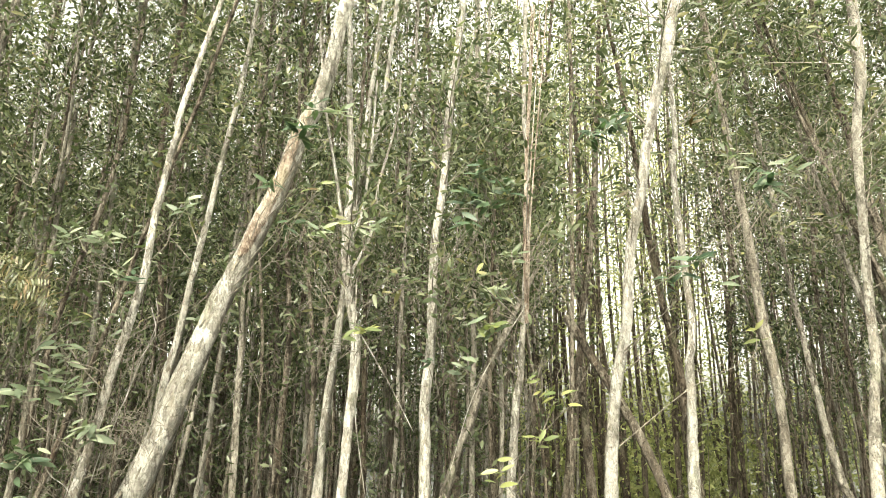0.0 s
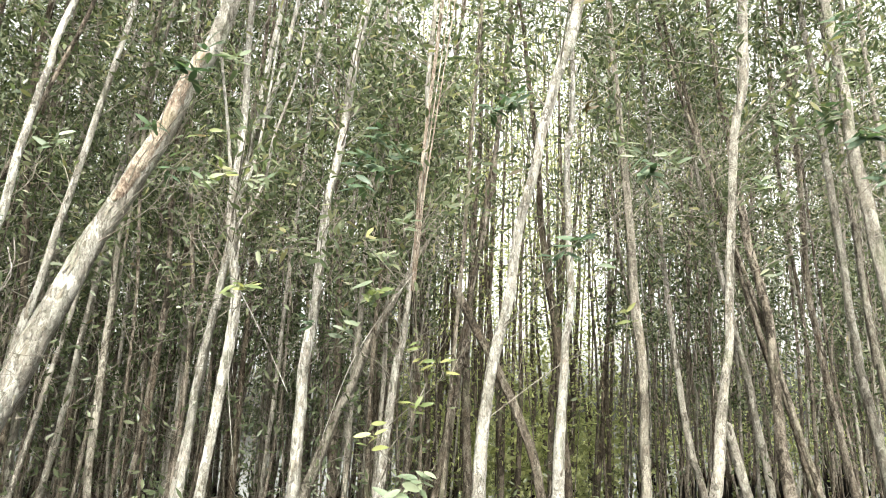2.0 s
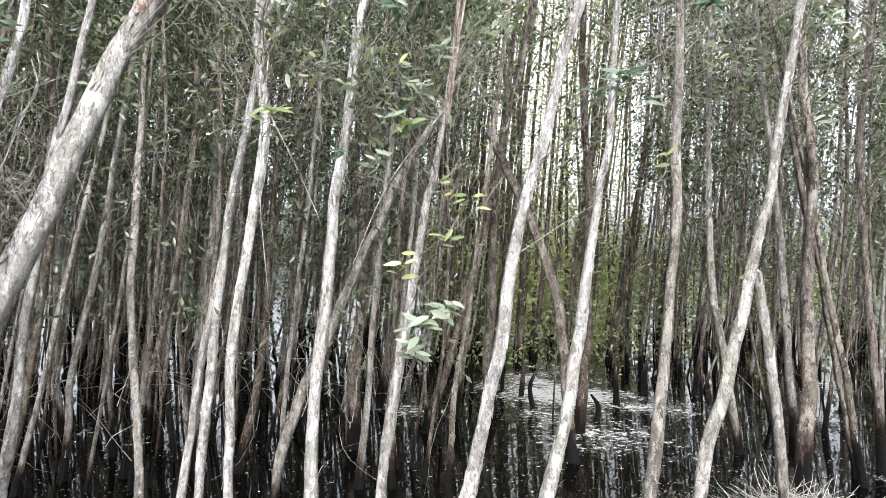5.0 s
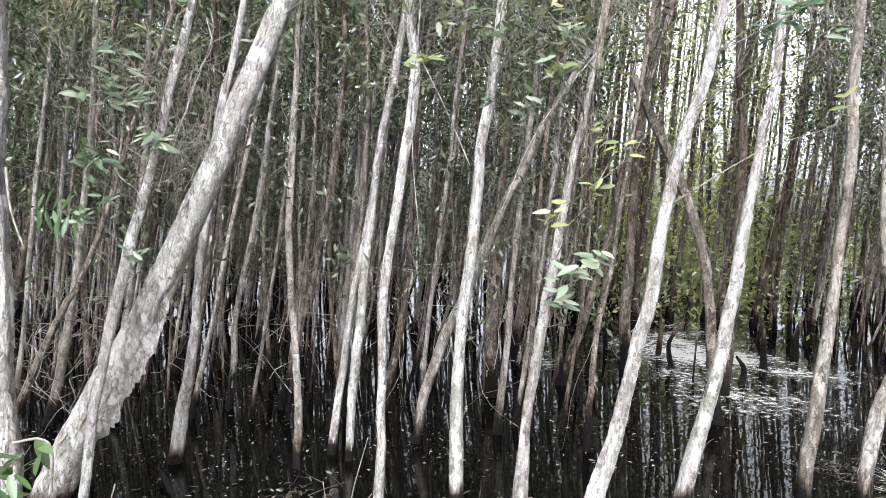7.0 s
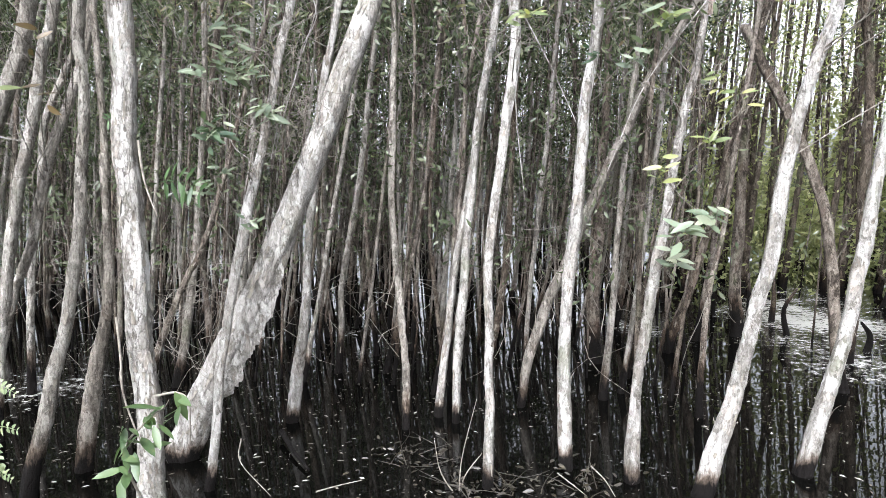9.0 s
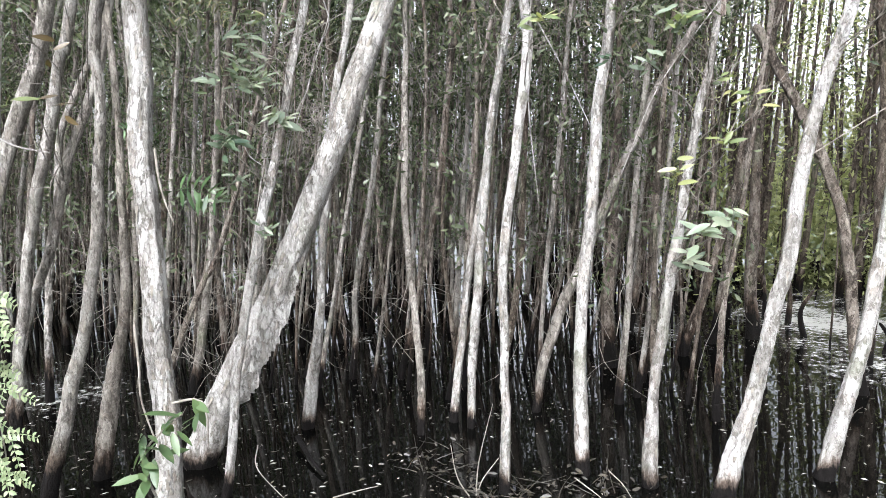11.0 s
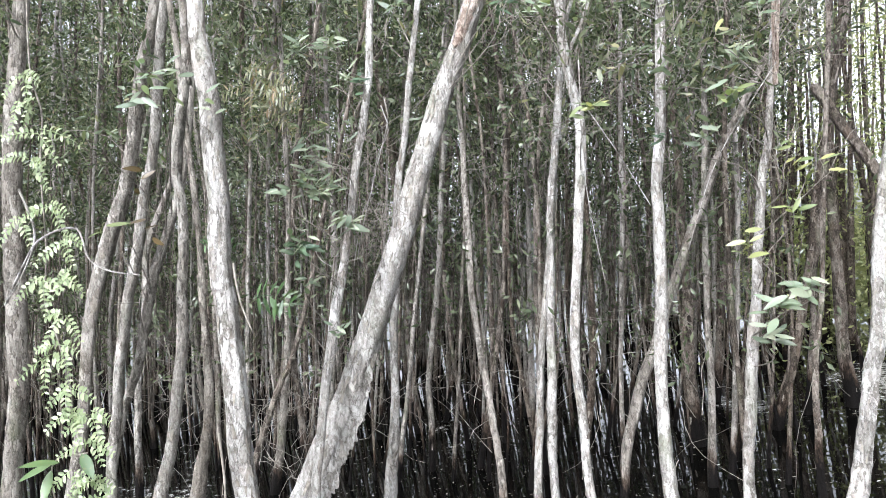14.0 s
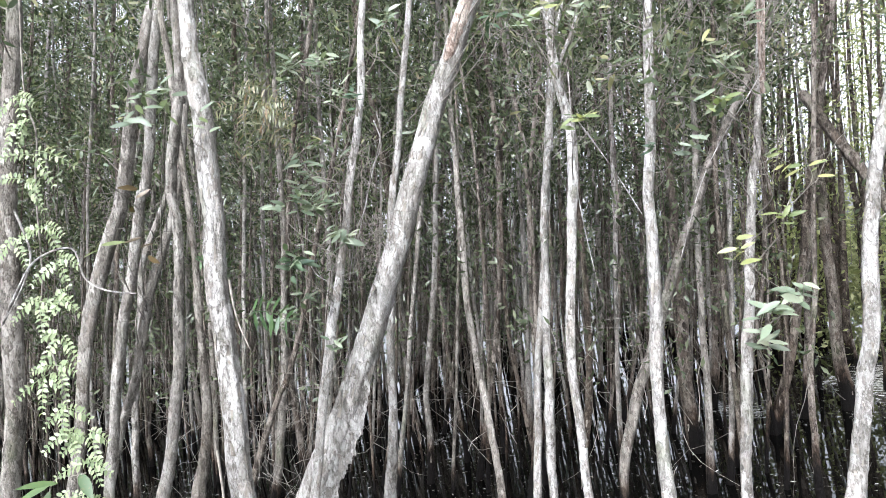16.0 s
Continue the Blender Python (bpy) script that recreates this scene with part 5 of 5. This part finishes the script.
def frond_heap(rng, start, way, length, pairs, leaflet, slim=0.45, sag=0.4, flat=True):
    """A feathered frond: a rib with pairs of leaflets."""
    way = np.array(way, dtype=float)
    way /= np.linalg.norm(way)
    u = np.linspace(0, 1, 8)[:, None]
    rib = np.array(start) + way * length * u + np.array([0, 0, -1.0]) * length * sag * u ** 2
    tang = np.gradient(rib, axis=0)
    tang /= np.linalg.norm(tang, axis=1, keepdims=True)
    side = np.cross(tang, [0.1, -1.0, 0.15])
    side /= np.linalg.norm(side, axis=1, keepdims=True)
    green = Heap()
    green.add(*tube(rib, tang, np.linspace(0.0022, 0.001, 8), 4))
    place, ways = [], []
    for f in np.linspace(0.12, 1.0, pairs):
        i = min(int(f * 7), 6)
        g = f * 7 - i
        p, t, s = rib[i] * (1 - g) + rib[i + 1] * g, tang[i], side[i]
        for sg in (1, -1):
            place.append(p)
            ways.append(s * sg + t * 0.45 + rng.normal(0, 0.12, 3))
    k = len(place)
    ln = leaflet * np.interp(np.repeat(np.linspace(0, 1, pairs), 2), [0, 0.3, 1], [0.75, 1, 0.6]) * rng.uniform(0.85, 1.1, k)
    green.add(*blades(rng, np.array(place), np.array(ways), ln, ln * slim, 0.1, flat))
    return green


def vines():
    rng = np.random.default_rng(21)
    vine = tagged(new("climbing_vine"), "pale green climbing vine hanging beside a trunk", "vine")
    part("stem", wooden(VINE_LINE, 0.004, 0.003, 5, 40).mesh("stem", TWIG), vine)
    for p in VINE_FRONDS:
        for k in range(3):
            way = ((-0.8, 0.9, 0.3)[k] + rng.normal(0, 0.25), rng.normal(-0.15, 0.2), rng.normal(-0.2, 0.25) - (0.6 if k == 2 else 0))
            part("frond", frond_heap(rng, np.array(p) + rng.normal(0, 0.012, 3), way, rng.uniform(0.10, 0.16), 7, 0.035, 0.58, 0.3, (0, -1.0, 0.45)).mesh("frond", VINE), vine)
    for line in WOODY:
        woody = tagged(new("woody_vine"), "bare pale woody vine looping between trunks", "vine")
        part("stem", wooden(line, 0.006, 0.003, 6, 40).mesh("stem", BARK_PALE), woody)
    for line in ROPE:
        rope = tagged(new("hanging_root"), "thin bare root hanging against a trunk", "root")
        part("stem", wooden(line, 0.006, 0.003, 6, 24).mesh("stem", TWIG), rope)


def ferns():
    rng = np.random.default_rng(22)
    fern = tagged(new("fern"), "dark green fern fronds growing among trunks", "fern")
    for (p, size, k) in FERNS:
        part("frond", frond_heap(rng, p, (1.0 if k == 0 else -0.1, -0.3, 0.2), size, 6 + 3 * k, 0.13 - 0.05 * k, 0.26, 0.35).mesh("frond", FERN), fern)
    dry = tagged(new("fern"), "yellow-brown drying fern hanging among trunks", "fern")
    for p in FERN_BROWN:
        for k in range(3):
            part("frond", frond_heap(rng, p, (rng.normal(0.4, 0.5), -0.2, rng.normal(-0.3, 0.3)), rng.uniform(0.22, 0.32), 11, 0.06, 0.24, 0.4).mesh("frond", FERN_DRY), dry)
    edge = tagged(new("fern"), "yellow-green fern frond arching out of the undergrowth", "fern")
    for k in range(3):
        part("frond", frond_heap(rng, FERN_EDGE, (1.0, -0.1, -0.3 + 0.3 * k), 0.22, 12, 0.05, 0.24, 0.35).mesh("frond", FERN_DRY), edge)
    plant = tagged(new("broad_leaved_climber"), "bright green broad-leaved climber at a trunk foot", "plant")
    part("stem", wooden([(BROAD[0][0] + 0.1, BROAD[0][1] + 0.15, -0.1), BROAD[3], BROAD[0], BROAD[2]], 0.006, 0.003).mesh("stem", TWIG), plant)
    for p in BROAD:
        for _ in range(7):
            way = rng.normal(0, 0.6, 3) + np.array([0.0, -0.4, -0.15])
            hang_leaf(plant, np.array(p) + rng.normal(0, 0.03, 3), way, rng.normal(0, 0.4, 3) + np.array([0, -0.6, 1.0]), rng.uniform(0.08, 0.13), LEAF_CLIMBER, 0.2)
    twigs = ((SLIM, LONG_TWIG), (SLIM, [(-0.30, 3.3, 2.6), (-0.32, 3.25, 2.0), (-0.27, 3.25, 1.45)]), (KINKED, [(0.62, 3.6, 2.5), (0.30, 3.5, 2.05), (0.12, 3.45, 1.62)]))
    twigs += tuple((THIN, line) for line in SWEEPING)
    for made, line in twigs:
        part("bare_twig", wooden([np.array(p) - made[5] for p in line], 0.0035, 0.002, 5, 16).mesh("bare_twig", BARK_PALE), made[0], "long bare pale twig")

    for made, line in FORKS:
        part("limb", wooden([np.array(p) - made[5] for p in line], 0.012, 0.006, 8, 26).mesh("limb", BARK_PALE), made[0], "pale forking limb")
    for k in range(5):
        shift = np.array([rng.normal(0, 0.035), rng.normal(0, 0.03), 0])
        path = [np.array(p) - KINKED[5] + shift * (0.3 + 0.5 * j) for j, p in enumerate(BROWN_STEMS)]
        part("bare_twig", wooden(path, 0.006, 0.003, 6, 22, k).mesh("bare_twig", BARK_RED), KINKED[0], "thin reddish-brown bare stem")
    climber = tagged(new("broad_leaved_climber"), "dark green broad leaves on a thin stem beside a trunk", "plant")
    part("stem", wooden([(-2.5, 2.2, -0.1), (-2.48, 2.15, 0.5), (-2.5, 2.1, 0.95), (-2.3, 2.1, 1.02)], 0.005, 0.003).mesh("stem", TWIG), climber)
    for p, way in (((-2.5, 2.1, 0.97), (-0.6, -0.3, -0.15)), ((-2.5, 2.1, 0.95), (0.2, -0.5, -0.5)), ((-2.33, 2.1, 1.02), (0.5, -0.3, -0.3)), ((-2.45, 2.1, 0.98), (-0.3, -0.6, 0.2))):
        hang_leaf(climber, p, way, (0.1, -0.5, 0.8), 0.15, LEAF_CLIMBER, 0.2)


def litter():
    rng = np.random.default_rng(23)
    for k, line in enumerate(STICKS):
        stick = tagged(new("stick", wooden(line, 0.018 if k == 0 else 0.004, 0.008 if k == 0 else 0.002, 6, 14, k).mesh("stick", BARK_BROWN if k == 0 else TWIG)), "bare fallen stick lying in the shallow water", "stick", "fallen sticks")
    base = SAPLING[0]
    sapling = tagged(new("dead_sapling"), "bare forked dead sapling rising from the water", "sapling")
    for tip in SAPLING[1:]:
        mid = ((base[0] + tip[0]) / 2 - 0.03, (base[1] + tip[1]) / 2, tip[2] * 0.35)
        part("branch", wooden([(base[0], base[1], -0.05), mid, tip], 0.005, 0.002, 5).mesh("branch", TWIG), sapling)
    for k, (x, y, _) in enumerate(POSTS):
        h = rng.uniform(0.25, 0.6)
        post = wooden([(x, y, -0.1), (x + rng.normal(0, 0.03), y, h * 0.5), (x + rng.normal(0, 0.06), y, h)], rng.uniform(0.03, 0.06), 0.012, 8, 10, k)
        tagged(new("stump", post.mesh("stump", BARK_BROWN)), "black wet stump standing in the water", "stump", "stumps")
    dead = Heap()
    n = 15000
    x, y = rng.uniform(-5, 6, n), 2.2 + 7 * rng.uniform(0, 1, n) ** 1.4
    clump = np.array([noise.noise((a * 0.9, b * 0.9, 3.0)) for a, b in zip(x, y)])
    keep = clump > rng.uniform(-0.5, 0.35, n)
    p = np.stack([x, y, np.full(n, 0.004)], 1)[keep]
    m = len(p)
    a = rng.uniform(0, 6.28, m)
    ln = 0.008 + 0.042 * rng.uniform(0, 1, m) ** 2.2
    w = np.stack([np.cos(a), np.sin(a), np.zeros(m)], 1)
    s = np.stack([-np.sin(a), np.cos(a), np.zeros(m)], 1) * (0.0015 + ln * rng.uniform(0.06, 0.17, m))[:, None]
    lift = np.array([0, 0, 1.0]) * rng.uniform(0.0, 0.006, (m, 1))
    v = np.stack([p, p + w * ln[:, None] * 0.5 + s + lift, p + w * ln[:, None], p + w * ln[:, None] * 0.5 - s + lift * 0.3], 1).reshape(-1, 3)
    k = np.arange(m)[:, None] * 4
    dead.add(v, (), np.vstack([k + [[0, 1, 2]], k + [[0, 2, 3]]]))
    tagged(new("floating_leaves", dead.mesh("floating_leaves", LEAF_DEAD)), "dry leaves floating on the dark water", "leaves", "", "stuff")
    for (x, y, _) in HEAPS:
        heap = Heap()
        n = 70
        q = np.stack([rng.normal(x, 0.16, n), rng.normal(y, 0.13, n), rng.uniform(0, 0.03, n)], 1)
        ln = rng.uniform(0.03, 0.065, n)
        ways = rng.normal(0, 1, (n, 3)) * np.array([1, 1, 0.35])
        heap.add(*blades(rng, q, ways, ln, ln * 0.35, 0.1))
        for _ in range(14):
            st = np.array([rng.normal(x, 0.12), rng.normal(y, 0.1), 0.01])
            b = twig_line(rng, st, np.array([rng.normal(), rng.normal(), rng.uniform(0.0, 0.6)]), rng.uniform(0.1, 0.3))
            lw = np.gradient(b, axis=0)
            heap.add(*tube(b, lw / np.linalg.norm(lw, axis=1, keepdims=True), np.linspace(0.003, 0.001, 5), 4))
        tagged(new("leaf_litter", heap.mesh("leaf_litter", LEAF_MUD)), "dark sodden leaf litter heaped in the shallows", "litter", "", "stuff")


def straw():
    """A matted heap of dry straw and twigs at the water's edge."""
    rng = np.random.default_rng(31)
    heap = Heap()
    for _ in range(520):
        a, d = rng.uniform(0, 6.28), rng.uniform(0, 1) ** 0.6
        st = np.array([2.93 + 0.38 * d * math.cos(a), 4.0 + 0.34 * d * math.sin(a), 0.01 + 0.15 * (1 - d) * rng.uniform()])
        way = np.array([rng.normal(), rng.normal() * 0.7, rng.uniform(-0.05, 0.5)])
        b = twig_line(rng, st, way / np.linalg.norm(way), rng.uniform(0.12, 0.38), 5, 0.3)
        b[:, 2] = np.maximum(b[:, 2], 0.006)
        lw = np.gradient(b, axis=0)
        heap.add(*tube(b, lw / np.linalg.norm(lw, axis=1, keepdims=True), np.linspace(0.0028, 0.0012, 5), 3))
    tagged(new("dry_straw_heap", heap.mesh("dry_straw_heap", STRAW)), "matted heap of pale dry straw at the water", "straw", "", "stuff")


def undergrowth():
    """Bare thin stems and dead twigs crowded between the trunks."""
    rng = np.random.default_rng(24)
    for k in range(420):
        y = rng.uniform(4.3, 12)
        x = rng.uniform(-1.25, 1.1) * y
        if stand_here(x, y) < rng.uniform():
            continue
        h = rng.uniform(1.2, 5.0)
        lean = rng.normal(0.08, 0.07)
        heap = wooden([(x, y, -0.05), (x + lean * h * 0.4 + rng.normal(0, 0.06), y, h * 0.4), (x + lean * h, y + rng.normal(0, 0.1), h)], rng.uniform(0.007, 0.016), 0.003, 6, 14, k)
        tagged(new("thin_stem", heap.mesh("thin_stem", BARK_BROWN)), "thin bare grey-brown stem between the trunks", "stem", "thin stems")
    heap = Heap()
    for _ in range(2600):
        y = rng.uniform(4.0, 9)
        x = rng.uniform(-1.3, 1.1) * y
        if stand_here(x, y + 1.2) < rng.uniform():
            continue
        way = np.array([rng.normal(0, 0.6), rng.normal(0, 0.5), rng.normal(0.5, 0.8)])
        b = twig_line(rng, np.array([x, y, 0.4 + 2.8 * rng.uniform() ** 1.2]), way / np.linalg.norm(way), rng.uniform(0.25, 0.8), 6, 0.45)
        lw = np.gradient(b, axis=0)
        heap.add(*tube(b, lw / np.linalg.norm(lw, axis=1, keepdims=True), np.linspace(0.0028, 0.001, 6), 3))
    tagged(new("dead_twigs", heap.mesh("dead_twigs", TWIG)), "tangle of fine dead twigs among the trunks", "twigs", "", "stuff")


def shoots():
    """Young leafy shoots low among the trunks, and gap shrubs with sunlight painted into their colour."""
    rng = np.random.default_rng(25)
    green = Heap()
    for _ in range(4600):
        y = rng.uniform(4.2, 10)
        x = rng.uniform(-1.25, 1.1) * y
        if stand_here(x, y + 0.6) < rng.uniform():
            continue
        c = np.array([x, y, 0.9 + 3.2 * rng.uniform()])
        n = rng.integers(5, 14)
        ln = rng.uniform(0.035, 0.085, n)
        green.add(*small_blades(rng, c + rng.normal(0, 0.07, (n, 3)), rng.normal(0, 1, (n, 3)) + np.array([0, -0.2, 0.2]), ln, ln * 0.34))
    tagged(new("leafy_shoots", green.mesh("leafy_shoots", LEAF_SHOOT)), "small grey-green leafy shoots low among the trunks", "shoots", "", "stuff")
    bright = Heap()
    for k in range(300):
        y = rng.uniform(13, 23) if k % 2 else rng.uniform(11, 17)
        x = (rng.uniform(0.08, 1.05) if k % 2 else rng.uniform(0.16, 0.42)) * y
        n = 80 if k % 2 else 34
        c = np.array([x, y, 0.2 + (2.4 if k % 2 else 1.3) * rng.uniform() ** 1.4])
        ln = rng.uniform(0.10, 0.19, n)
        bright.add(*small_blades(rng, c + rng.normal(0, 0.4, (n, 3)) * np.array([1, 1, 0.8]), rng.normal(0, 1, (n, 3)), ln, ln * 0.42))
    tagged(new("sunlit_shrubs", bright.mesh("sunlit_shrubs", LEAF_PAINTED_SUN)), "shrubs in a gap, sunlight painted into yellow-green leaves", "shrubs", "", "stuff")


vines()
ferns()
shoots()
litter()
straw()
undergrowth()
